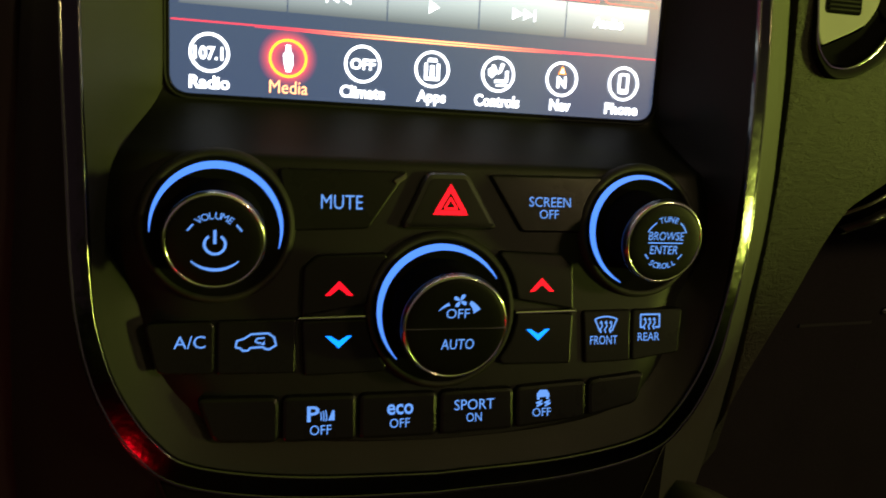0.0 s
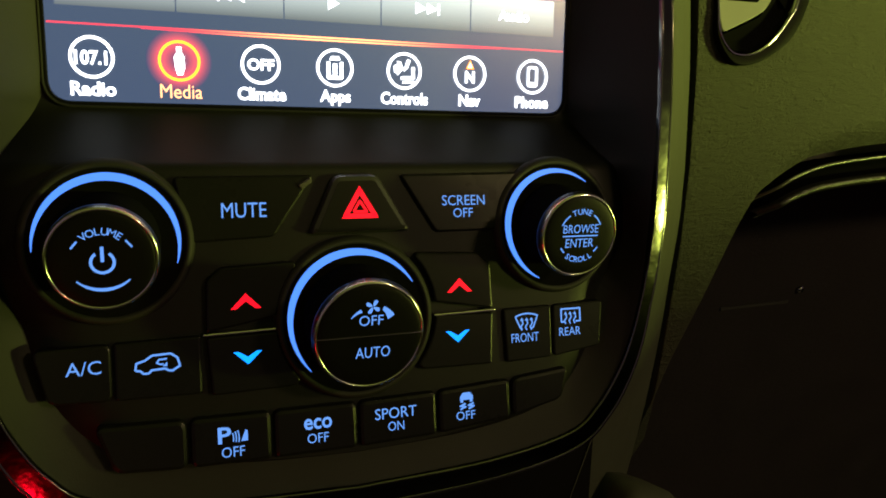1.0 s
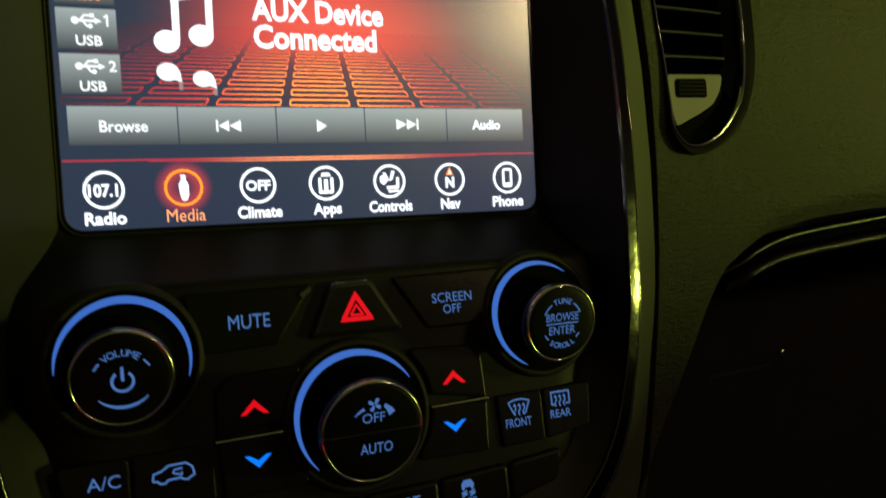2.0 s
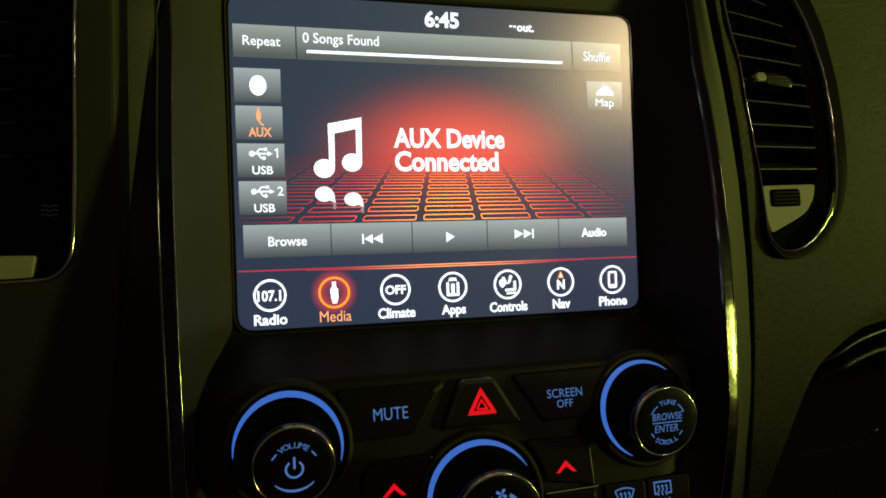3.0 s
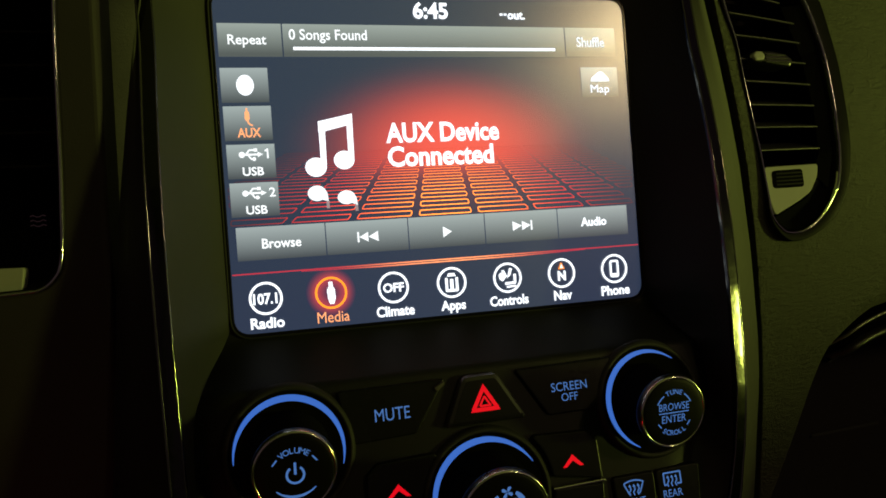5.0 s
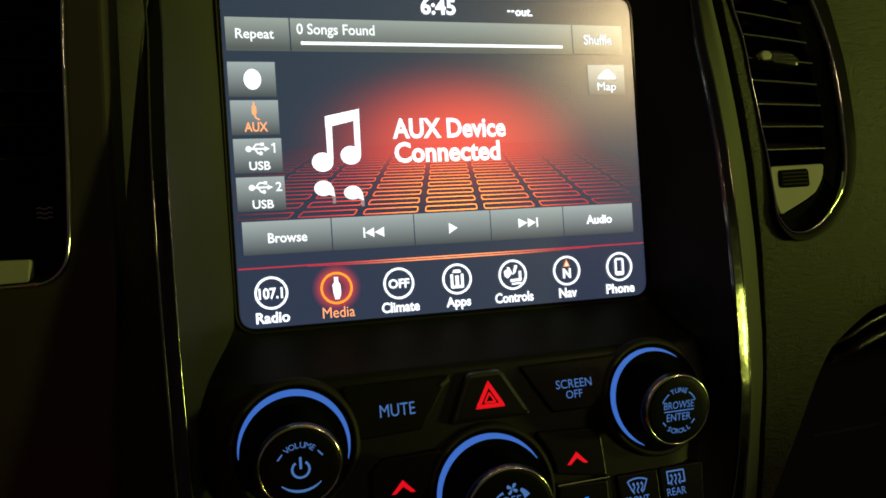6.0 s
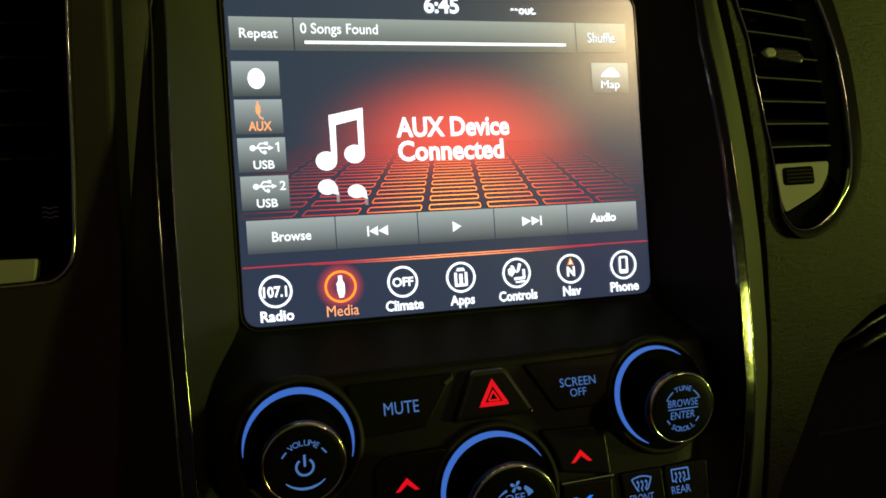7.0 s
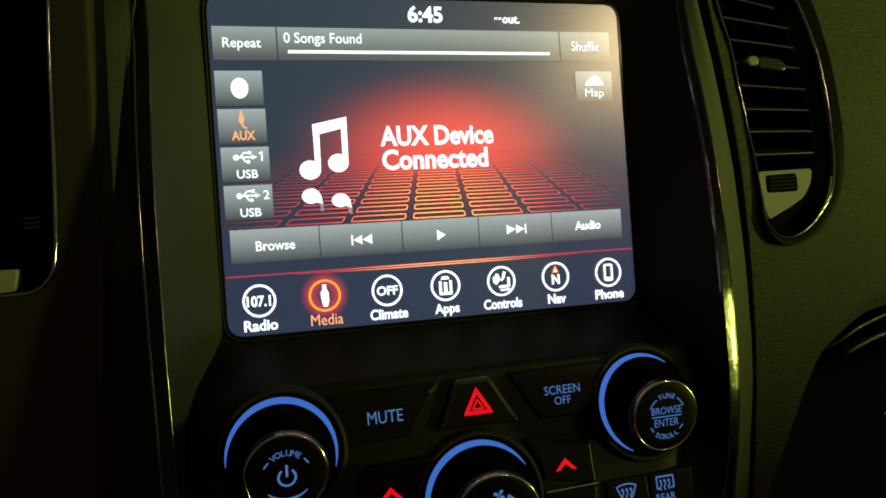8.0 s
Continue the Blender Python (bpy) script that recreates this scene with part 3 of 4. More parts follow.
for word, x in MENU:
    mat = AMBER if word == "Media" else WHITE
    z = -50.4
    circle = ring(x, z, 5.35, 6.25)
    icon = printed("menu_icon", circle, C, mat if word != "Media" else ORANGE, screen)
    drop = 1.0 if word == "Apps" else 0
    printed("word", fitted(word, *WORDS[word], -61.8 - drop, -57.6, 0.027), C, mat, icon)
    if word == "Radio":
        sh = fitted("107.1", x - 4.7, x + 4.2, z - 2.3, z + 2.0, 0.03)
    elif word == "Media":
        sh = join(poly((x - 0.8, z + 4.3), (x + 0.7, z + 4.3), (x + 0.8, z + 2.4), (x + 1.5, z + 1.3), (x + 1.6, z - 2.2), (x + 0.9, z - 4.3), (x - 0.7, z - 4.3), (x - 1.3, z - 2.0), (x - 1.6, z + 1.2), (x - 0.8, z + 2.4)))
    elif word == "Climate":
        sh = fitted("OFF", x - 4.2, x + 4.3, z - 1.9, z + 1.8, 0.03)
    elif word == "Apps":
        sh = join(stroke([(x - 2.2, z + 2.0), (x - 2.2, z - 3.2), (x + 2.2, z - 3.2), (x + 2.2, z + 2.0)], 1.1), rect(x - 0.7, x + 0.7, z - 3, z + 1.4), poly((x - 1.9, z + 2.5), (x + 1.9, z + 2.5), (x + 1.3, z + 3.8), (x - 1.3, z + 3.8)))
    elif word == "Controls":
        sh = join(poly((x + 1.0, z + 4.0), (x + 2.2, z + 3.6), (x + 1.2, z + 0.8), (x - 0.2, z - 0.2)), poly((x - 3.8, z + 1.6), (x - 2.6, z + 2.4), (x - 0.6, z + 0.4), (x - 2.2, z - 1.4), (x - 3.6, z - 0.4)),
                  poly((x - 2.6, z + 3.2), (x - 1.4, z + 3.2), (x - 0.2, z + 0.6), (x - 1.2, z)), stroke([(x - 1.2, z - 2.4), (x + 3.2, z - 2.2), (x + 3.2, z + 1.4)], 1.1), stroke([(x - 0.6, z - 3.8), (x + 3.6, z - 3.6)], 0.8))
    elif word == "Nav":
        sh = fitted("N", x - 1.8, x + 1.8, z - 3.2, z + 1.0, 0.04)
        printed("needle", poly((x - 1.5, z + 1.7), (x + 1.5, z + 1.7), (x, z + 4.8)), on_screen(0.5), ORANGE, icon)
        printed("needle_tip", poly((x - 0.8, z + 2.1), (x + 0.8, z + 2.1), (x, z + 4.0)), on_screen(0.55), PALE, icon)
    else:
        sh = join(stroke(rounded([(x - 1.7, z - 3.3), (x + 1.7, z - 3.3), (x + 1.7, z + 3.3), (x - 1.7, z + 3.3)], 0.6, 2), 0.9, True), rect(x - 1.7, x + 1.7, z - 3.3, z - 2.0))
    printed("glyph", sh, C, WHITE, icon)

# ---- the control panel ----
panel = thing("control_panel", (0, -28, -120), "black climate and audio control panel with backlit buttons", "control panel")

def F(off):
    return on_face(off)


def button(name, pts, r=1.5, mat=None, height=1.0, label="", bevel=0.7):
    return part(name, tile(rounded(pts, r), F, height, bevel), mat or KEY, panel, label)


P1 = F(1.12)
mute = button("mute_button", [(-53, -85), (-12.4, -84.7), (-25, -103.0), (-49.5, -104.0)])
# pale sliver added in place of the highlight on the button's corner
part("corner_glint", tile(rounded([(-17.4, -87.6), (-13.4, -85.3), (-13.0, -86.7), (-16.2, -88.8)], 0.5, 3), F, 1.9, 0.3), GLINT, mute, "pale sliver standing in for a corner glint")
printed("word", fitted("MUTE", -40.0, -27.0, -97.0, -92.6, 0.0), P1, BLUE, mute)
haz = button("hazard_button", [(-6.2, -84.6), (7.4, -84.4), (17.9, -102.2), (-14.8, -102.6)], 2.2, CHAMFER, 3.0, "", 1.9)
# cover in button black, so only the paler chamfer shows
part("top", tile(offset(rounded([(-6.2, -84.6), (7.4, -84.4), (17.9, -102.2), (-14.8, -102.6)], 2.2), -1.8), F, 3.05, 0.1, 2.4), KEY, haz)
printed("warning_triangle", join(stroke([(-3.5, -97.1), (6.0, -97.1), (1.25, -89.2)], 1.5, True), stroke([(-0.85, -95.8), (3.35, -95.8), (1.25, -92.5)], 0.75, True), poly((-4.7, -97.8), (-3.1, -97.8), (-3.7, -96.6)), poly((5.6, -97.8), (7.1, -97.8), (6.2, -96.6)), poly((0.6, -89), (1.9, -89), (1.25, -87.8))), F(3.16), RED, haz)
so = button("screen_off_button", [(15.2, -84.7), (59, -84.0), (50, -103.1), (26.8, -103.2)])
printed("word", join(fitted("SCREEN", 29.2, 44.3, -94.7, -91.4, 0.0), fitted("OFF", 33.0, 39.9, -98.6, -95.6, 0.0)), P1, BLUE, so)
# rockers either side of the fan knob
AR = [(0.2 - 25.5 * math.cos(radians(a)), -128.6 + 25.5 * math.sin(radians(a))) for a in (42, 34, 25, 15, 5)]
AL = [(0.2 - 25.5 * math.cos(radians(a)), -128.6 + 25.5 * math.sin(radians(a))) for a in (-5, -15, -25, -34, -42)]


def flip(pts):
    return [(-x, z + 1.0) for x, z in pts][::-1]


def chev(cx, cz, w, h, t, up):
    s = 1 if up else -1
    return join(
        poly((cx - w, cz - s * h), (cx, cz + s * h), (cx, cz + s * (h - t)), (cx - w * 0.62, cz - s * h)), poly((cx + w, cz - s * h), (cx, cz + s * h), (cx, cz + s * (h - t)), (cx + w * 0.62, cz - s * h)))


up = [(-45.6, -129.8), (-45.2, -115), (-41, -111.3), (-19.6, -110.4)] + AR[0:]
dn = [(-45.6, -131.2), *AL, (-20, -147.6), (-44.6, -148)]
for side in (0, 1):
    u = button("warmer_button", up if not side else flip(up), 1.0, None, 1.9)
    d = button("cooler_button", dn if not side else flip(dn), 1.0, None, 1.9)
    cx, cz = (33.8, 0.8) if side else (-34.2, 0.0)
    printed("up_arrow", chev(cx, -121.2 + cz, 4.4, 2.25, 2.3, True), F(2.02), RED, u)
    printed("down_arrow", chev(cx - 1.2 * side, -137.8 + cz, 4.2, 1.9, 2.2, False), F(2.02), BLUEARROW, d)
    x0, x1 = (-46.6, -25.6) if not side else (24.6, 46.4)
    part("split_line", tile(rounded([(x0, -130.8 + cz), (x1, -130.4 + cz), (x1, -129.6 + cz), (x0, -130.0 + cz)], 0.3, 2), F, 2.2, 0.3), RINGMETAL, d, "thin dark chrome line")
# air conditioning and defroster keys
ac = button("ac_button", [(-91, -131.5), (-71.2, -131.0), (-71.2, -147), (-87.5, -146.4)], 2.4, None, 1.2)
printed("word", fitted("A/C", -82.8, -73.8, -138.9, -135.2, 0.0), F(1.32), BLUE, ac)
rc = button("recirculation_button", [(-70.5, -131.0), (-47.2, -130.6), (-47.2, -147.3), (-70.5, -147)], 1.0, None, 1.2)
cr = [(x - 0.2, z + 0.7) for x, z in ((-64.9, -139.6), (-64.6, -137.6), (-62.4, -137.0), (-60.4, -135.7), (-55.4, -135.5), (-53.6, -136.8), (-53.0, -139.2), (-54.0, -139.7), (-55.0, -140.4), (-56.2, -140.2), (-57.0, -139.6), (-60.6, -139.8), (-61.4, -140.6), (-62.8, -140.6), (-63.6, -139.8))]
printed("car_icon", join(stroke(cr, 0.6, True), stroke([(-56.6, -136.2), (-58.8, -136.3), (-59.4, -137.2), (-58.4, -137.7), (-57.6, -137.6)], 0.5), poly((-56.6, -137.0), (-57.9, -138.3), (-56.6, -138.3))), F(1.32), BLUE, rc)


def waves(cx, cz, n, gap, h):
    out = []
    for k in range(n):
        x = cx + (k - (n - 1) / 2) * gap
        out += [stroke([(x, cz - h), (x - 0.5, cz - h * 0.4), (x + 0.4, cz + h * 0.2), (x, cz + h)], 0.5), poly((x - 0.7, cz + h * 0.7), (x + 0.7, cz + h * 0.7), (x, cz + h * 1.25))]
    return join(*out)


fr = button("front_defrost_button", [(49.6, -129.6), (67.6, -129.4), (67.6, -147), (50.4, -147.4)], 1.0, None, 1.2)
fx, fz = 58.1, -134.3
printed("defrost_icon", join(stroke([(fx - 4.2, fz + 1.9)] + [(fx + 4.2 * t, fz + 1.9 + 0.9 * (1 - t * t)) for t in (-0.6, -0.2, 0.2, 0.6)] + [(fx + 4.2, fz + 1.9), (fx + 2.4, fz - 2.0), (fx + 1.7, fz - 2.2)], 0.55),
                             stroke([(fx - 4.2, fz + 1.9), (fx - 2.4, fz - 2.0), (fx - 1.7, fz - 2.2)], 0.55), waves(fx, fz - 0.9, 3, 1.8, 1.9)), F(1.32), BLUE, fr)
printed("word", fitted("FRONT", 52.2, 62.5, -141.0, -138.0, 0.0), F(1.32), BLUE, fr)
rr = button("rear_defrost_button", [(68.3, -129.4), (88.2, -129.0), (86.6, -144.6), (68.3, -147)], 1.6, None, 1.2)
fx, fz = 75.0, -133.4
printed("defrost_icon", join(stroke([(fx - 1.9, fz - 2.0), (fx - 3.5, fz - 2.0), (fx - 3.5, fz + 2.4), (fx + 3.9, fz + 2.4), (fx + 3.9, fz - 2.0), (fx + 2.1, fz - 2.0)], 0.6), waves(fx, fz - 0.9, 3, 1.8, 1.9)), F(1.32), BLUE, rr)
printed("word", fitted("REAR", 70.5, 79.0, -140.1, -137.3, 0.0), F(1.32), BLUE, rr)
# bottom row of six keys
cuts = [-77, -51.6, -27.8, -1.6, 24.8, 51.2, 74]
names = ["blank_button", "parking_sensor_button", "eco_button", "sport_button", "stability_button", "blank_button"]
low = []
for k, n in enumerate(names):
    a, b = cuts[k] + 0.35, cuts[k + 1] - 0.35

    def edge(x):
        return -154.5 + (x / 76) ** 2 * (1.0 if x < 0 else 4.0), -168.8 + (x / 76) ** 2 * (1.0 if x < 0 else 7.0)
    pts = [(a, edge(a)[0]), (b, edge(b)[0]), (b, edge(b)[1]), (a, edge(a)[1])]
    if k == 0:
        pts[3] = (a + 5, edge(a)[1] + 0.6)
    if k == 5:
        pts[2] = (b - 3, edge(b)[1] + 0.6)
    low.append(button(n, pts, 2.2 if 0 < k < 5 else 3.0, None, 1.8, "", 1.3))
P2 = F(1.92)
printed("word", join(fitted("P", -43.7, -39.9, -162.1, -157.3, 0.02), *[stroke(arc(-44.0, -160.8, r, -12, 20, 5), 0.36) for r in (4.7, 5.5, 6.3)], poly((-37.2, -161.9), (-35.2, -161.9), (-35.2, -159.0), (-35.8, -158.6)), fitted("OFF", -42.8, -36.2, -166.2, -163.2, 0.0)), P2, BLUE, low[1])
printed("word", join(fitted("eco", -18.6, -10.0, -161.2, -157.8, 0.02), fitted("OFF", -17.7, -11.2, -165.3, -162.4, 0.0)), P2, BLUE, low[2])
printed("word", join(fitted("SPORT", 3.7, 17.4, -160.8, -157.4, 0.0), fitted("ON", 7.8, 13.1, -164.7, -161.8, 0.0)), P2, BLUE, low[3])
ex, ez = 34.8, -155.4
car = [poly((ex - 2.3, -2.4), (ex + 2.3, -2.4), (ex + 2.3, -1.3), (ex + 1.3, 0), (ex - 1.3, 0), (ex - 2.3, -1.3)), rect(ex - 2.2, ex - 1.2, -3.2, -2.4), rect(ex + 1.1, ex + 2.1, -3.2, -2.4)]
car += [stroke([(x + 1.0, -3.6), (x - 0.9, -4.3), (x + 1.0, -4.6), (x - 0.9, -5.4)], 0.6) for x in (ex - 1.4, ex + 1.5)]
printed("word", join(*[([(x, z + ez) for x, z in v], f) for v, f in car], fitted("OFF", 31.0, 37.7, -164.2, -161.4, 0.0)), P2, BLUE, low[4])

# ---- knobs ----


TALL, TIP = 23.0, radians(7)


def knob(name, label, cx, cz, kx, kz, r, ring_r, a0, a1, thick, peak):
    """A turned knob on a lit crescent. a0 to a1: the arc of light; peak: where it is widest."""
    y0 = face_y(cz)
    k = thing(name, (cx, y0, cz), label, "knob", "knobs on the control panel")
    out, inn, n = [], [], 72
    for i in range(n + 1):
        s = i / n
        a = a0 + (a1 - a0) * s
        e = s / peak if s < peak else (1 - s) / (1 - peak)
        w = thick * (0.1 + 0.9 * math.sin(min(1, e) * math.pi / 2) ** 0.8)
        out.append(arc(cx, cz, ring_r, a, a, 1)[0])
        inn.append(arc(cx, cz, ring_r - w, a, a, 1)[0])
    wide = ring_r + 1.4
    n = 72

    def lathe(name, prof, material, label=""):
        """A ring round the knob's foot that follows the slope of the face."""
        bm = bmesh.new()
        loft(bm, [[(cx + q * math.cos(2 * math.pi * j / n), face_y(cz + q * math.sin(2 * math.pi * j / n)) - h, cz + q * math.sin(2 * math.pi * j / n)) for j in range(n)] for q, h in prof], True)
        return part(name, bm, material, k, label, smooth=True)

    lathe("well_lip", [(wide + 2.6, -0.6), (wide + 2.2, 0.9), (wide + 1.2, 1.9), (wide + 0.5, 2.0), (wide, 1.5)], SATIN, "rounded satin lip of the knob's well")
    lathe("base_ring", [(wide, 1.5), (ring_r + 0.3, 1.1), (r + 1.0, 1.1), (r, 0.9)], DEADBLACK)
    printed("light_ring", band(out, inn), on_face(1.3), BLUERING, k, "blue backlit crescent")

    def tipped(bm):
        """Tips the cap more upright than the face below it, to fit the camera's view."""
        for v in bm.verts:
            dy, dz = v.co.y - (y0 - TALL), v.co.z - kz
            v.co.y, v.co.z = y0 - TALL + dy * math.cos(TIP) - dz * math.sin(TIP), kz + dz * math.cos(TIP) + dy * math.sin(TIP)
        return bm

    # body with a waist, sheared from the base to the cap to fit the camera's view
    rows = []
    for q, h in [(r + 0.6, -2), (r + 0.4, 3), (r - 0.4, 5), (r - 0.7, TALL - 6), (r - 0.2, TALL - 4.3), (r - 0.2, TALL - 3.9)]:
        s = max(0, h) / TALL
        rows.append([(cx + (kx - cx) * s + q * math.cos(2 * math.pi * j / n), y0 - h - s * math.sin(TIP) * q * math.sin(2 * math.pi * j / n), cz + (kz - cz) * s + q * math.sin(2 * math.pi * j / n)) for j in range(n)])
    bm = bmesh.new()
    loft(bm, rows, True)
    part("grip", bm, DEADBLACK, k, smooth=True)
    skirt = [(r - 0.2, TALL - 4.4), (r + 0.2, TALL - 3.8), (r + 0.45, TALL - 2.9), (r + 0.45, TALL - 1.9), (r + 0.2, TALL - 1.2)]
    part("skirt", tipped(turned(skirt, kx, kz, y0, closed=False)), SHOULDER, k, "gloss black skirt", smooth=True)
    bead = [(r + 0.2, TALL - 1.2), (r + 0.18, TALL - 0.85), (r, TALL - 0.5), (r - 0.3, TALL - 0.3), (r - 0.6, TALL - 0.32), (r - 0.75, TALL - 0.6)]
    part("chrome_ring", tipped(turned(bead, kx, kz, y0, closed=False)), RINGMETAL, k, "thin dark chrome ring", smooth=True)
    cap = part("cap", tipped(turned([(r - 0.7, TALL - 0.6), (r - 0.85, TALL - 0.42), (r - 1.3, TALL - 0.3), (r - 2.2, TALL - 0.14), (r * 0.7, TALL - 0.03), (0.5, TALL)], kx, kz, y0)), CAP, k, smooth=True)
    return k, cap, (lambda x, z: (x, y0 - TALL - 0.12 - (z - kz) * math.sin(TIP), kz + (z - kz) * math.cos(TIP))), y0


k, cap, top, _ = knob("volume_knob", "round black volume knob with dark chrome ring and blue crescent", -70.7, -102.8, -70.9, -104.3, 13.4, 19.3, 186, -20, 2.3, 0.5)
x, z = -70.8, -104.0
printed("word", join(arched("VOLUME", x, z, 6.2, 90, 2.0, 14.2, False, 0.004), stroke([(x - 7.1, z + 2.9), (x - 5.6, z + 4.7)], 0.5), stroke([(x + 7.1, z + 2.9), (x + 5.6, z + 4.7)], 0.5)), top, BLUE, cap)
printed("power_symbol", join(ring(x, z - 0.9, 2.35, 3.1, 125, 415, 32), rect(x - 0.4, x + 0.4, z - 0.8, z + 3.2)), top, BLUE, cap)
am = []
for i in range(17):
    a = 222 + 96 * i / 16
    w = 0.35 + 0.55 * math.sin(math.pi * i / 16)
    am.append((a, w))
printed("swell_mark", band([arc(x, z, 8.6, a, a, 1)[0] for a, w in am], [arc(x, z, 8.6 - w, a, a, 1)[0] for a, w in am]), top, BLUE, cap)

k, cap, top, _ = knob("tuning_knob", "round black tuning knob with dark chrome ring and blue crescent", 70.7, -102.1, 67.5, -103.0, 13.4, 19.3, 49, 248, 2.3, 0.55)
x, z = 67.4, -102.6
printed("word", join(arched("TUNE", x, z, 6.6, 90, 1.9, 14.5), ring(x, z, 7.3, 7.75, 124, 156, 14), ring(x, z, 7.3, 7.75, 24, 56, 14), fitted("BROWSE", 61.1, 73.7, -102.1, -99.3, 0.0), rect(61.1, 73.7, -103.2, -102.8),
                     fitted("ENTER", 62.3, 72.4, -106.7, -103.9, 0.0), arched("SCROLL", x, z - 0.4, 8.6, 270, 1.9, 12.5, True), ring(x, z, 7.6, 8.05, 212, 227, 8), ring(x, z, 7.6, 8.05, 313, 328, 8)), top, BLUE, cap)

k, cap, top, y0 = knob("fan_knob", "round black fan speed knob split into two push keys", -0.8, -128.6, -2.2, -128.8, 16.0, 21.4, 28, 226, 2.4, 0.45)
fx, fz = -1.8, -120.0
blade = ((0.1, 0.1), (0.2, 1.0), (0.7, 1.8), (1.5, 1.75), (1.75, 1.2), (1.1, 0.5), (0.5, 0.1))
printed("word", join(fitted("OFF", -5.7, 1.4, -125.5, -122.5, 0.0), fitted("AUTO", -6.5, 3.7, -135.4, -132.1, 0.0), *[poly(*[(fx + u * math.cos(radians(a)) - v * math.sin(radians(a)), fz + u * math.sin(radians(a)) + v * math.cos(radians(a))) for u, v in blade]) for a in (10, 100, 190, 280)],
                     band(arc(-2.0, -127.2, 7.4, 146, 116, 8), [arc(-2.0, -127.2, 7.15 - 0.1 * i, 146 - 30 * i / 8, 146 - 30 * i / 8, 1)[0] for i in range(9)]),
                     band(arc(-2.0, -127.2, 8.0, 64, 34, 8), [arc(-2.0, -127.2, 6.9 - 0.16 * i, 64 - 30 * i / 8, 64 - 30 * i / 8, 1)[0] for i in range(9)])), top, BLUE, cap)
bm = bmesh.new()
loft(bm, [[(x, y0 - TALL + 0.4 - 0.2 * k, -129.1), (x, y0 - TALL - 0.05 - 0.2 * k, -128.9), (x, y0 - TALL - 0.05 - 0.2 * k, -128.6), (x, y0 - TALL + 0.4 - 0.2 * k, -128.4)] for x, k in ((-17.9, 0), (-14.5, 1), (10.2, 1), (13.4, 0))])
part("key_split", bm, RINGMETAL, cap, "thin dark chrome split line")

# ---- dashboard right and left of the stack ----


def slab(bm, outer, holes, y, roll=4.0, back=30.0):
    """A pad with a flat face at y, rolled edges and openings right through."""
    loops = [(outer, 1)] + [(h, -1) for h in holes]
    edges = []
    for pts, s in loops:
        rows = []
        for k in range(5):
            a = radians(90 * k / 4)
            rows.append([(x, y + roll * (1 - math.cos(a)), z) for x, z in offset(pts, s * roll * math.sin(a))])
        rows.append([(x, y + back, z) for x, z in offset(pts, s * roll)])
        grid = loft(bm, rows, True)
        edges += [bm.edges.get((grid[0][k], grid[0][(k + 1) % len(pts)])) for k in range(len(pts))]
    bmesh.ops.triangle_fill(bm, edges=edges, use_beauty=True)
    # finer cells, so that the face can swell and roll away
    for axis, marks in (((1, 0, 0), [128 + 6 * k for k in range(8)] + [190, 230, 300]), ((0, 0, 1), [*range(-235, -110, 15), *range(-108, -54, 4), *range(-45, 100, 15)])):
        for mark in marks:
            bmesh.ops.bisect_plane(bm, geom=bm.verts[:] + bm.edges[:] + bm.faces[:], plane_co=[mark * c for c in axis], plane_no=axis)
    for v in bm.verts:
        v.co.y += curve_under(v.co.z) + (0.3 * ((154 - v.co.x) / 26) ** 2 if 120 < v.co.x < 154 and v.co.y < -10 else 0)


VENT = [(122, 58), (127.1, 43), (129.7, 26), (131.6, 16), (133.4, 5), (135.3, -5), (137.8, -23), (139.0, -33.5), (143.3, -40.4), (149, -44), (158, -43), (169, -37.6), (176.2, -30.4), (181.6, -18), (183.6, -5), (183.3, 8), (181.7, 23), (179.8, 35), (176.4, 48), (171.5, 63), (160, 82), (144, 92), (126, 90), (119, 76)]
RIM = [(123.8, 57.6), (128, 43), (130.6, 26), (132.5, 16.2), (134.3, 5.1), (136.2, -4.7), (138.7, -23.2), (139.9, -31.9), (143.2, -37.2), (148, -40.3), (156, -39.9), (164.5, -35.2), (171.3, -27.8), (175.5, -21.5), (177.6, -12.8), (178.2, -4), (177.8, 4), (177, 16), (174.6, 32), (171.5, 44.5), (164.5, 62), (153, 79), (139, 87), (127, 84), (121.5, 73)]


def closed_curve(marks, per=6):
    n = len(marks)
    ks = [marks[-1]] + marks + marks[:2]
    out = []
    for i in range(n):
        p0, p1, p2, p3 = (np.array(ks[i + j], float) for j in range(4))
        for t in (j / per for j in range(per)):
            out.append(tuple(0.5 * (2 * p1 + (p2 - p0) * t + (2 * p0 - 5 * p1 + 4 * p2 - p3) * t * t + (3 * p1 - p0 - 3 * p2 + p3) * t ** 3)))
    return out


vent_line = closed_curve(VENT)
edge_line = [tuple(p) for p in curve_through([(x + 0.6 * curve_under(z), z) for x, z in [(420, -62), (330, -67), (270, -71), (236, -73.5), (208, -78), (188, -83.5), (171, -90.5), (164, -98), (158, -108.5), (153, -119.5), (146.5, -134.6), (139.5, -150), (131, -169), (125.5, -185), (118, -204), (106, -236)]], 5)]
seam_line = [(seam_at(z)[0] + float(np.interp(z, [-190, -80, -40, 60], [0.8, 2.4, 3.0, 4.2])), z) for z in range(-236, 121, 14)]
low_edge = sorted(p for p in edge_line if p[0] > 178)
dash = tagged(new("dash_pad_right"), "black grained vinyl dashboard pad on the passenger side", "dashboard", kind="structure")
dash.matrix_world = STACK
dash["at"] = [0.0, 0.0, 0.0]
bm = bmesh.new()
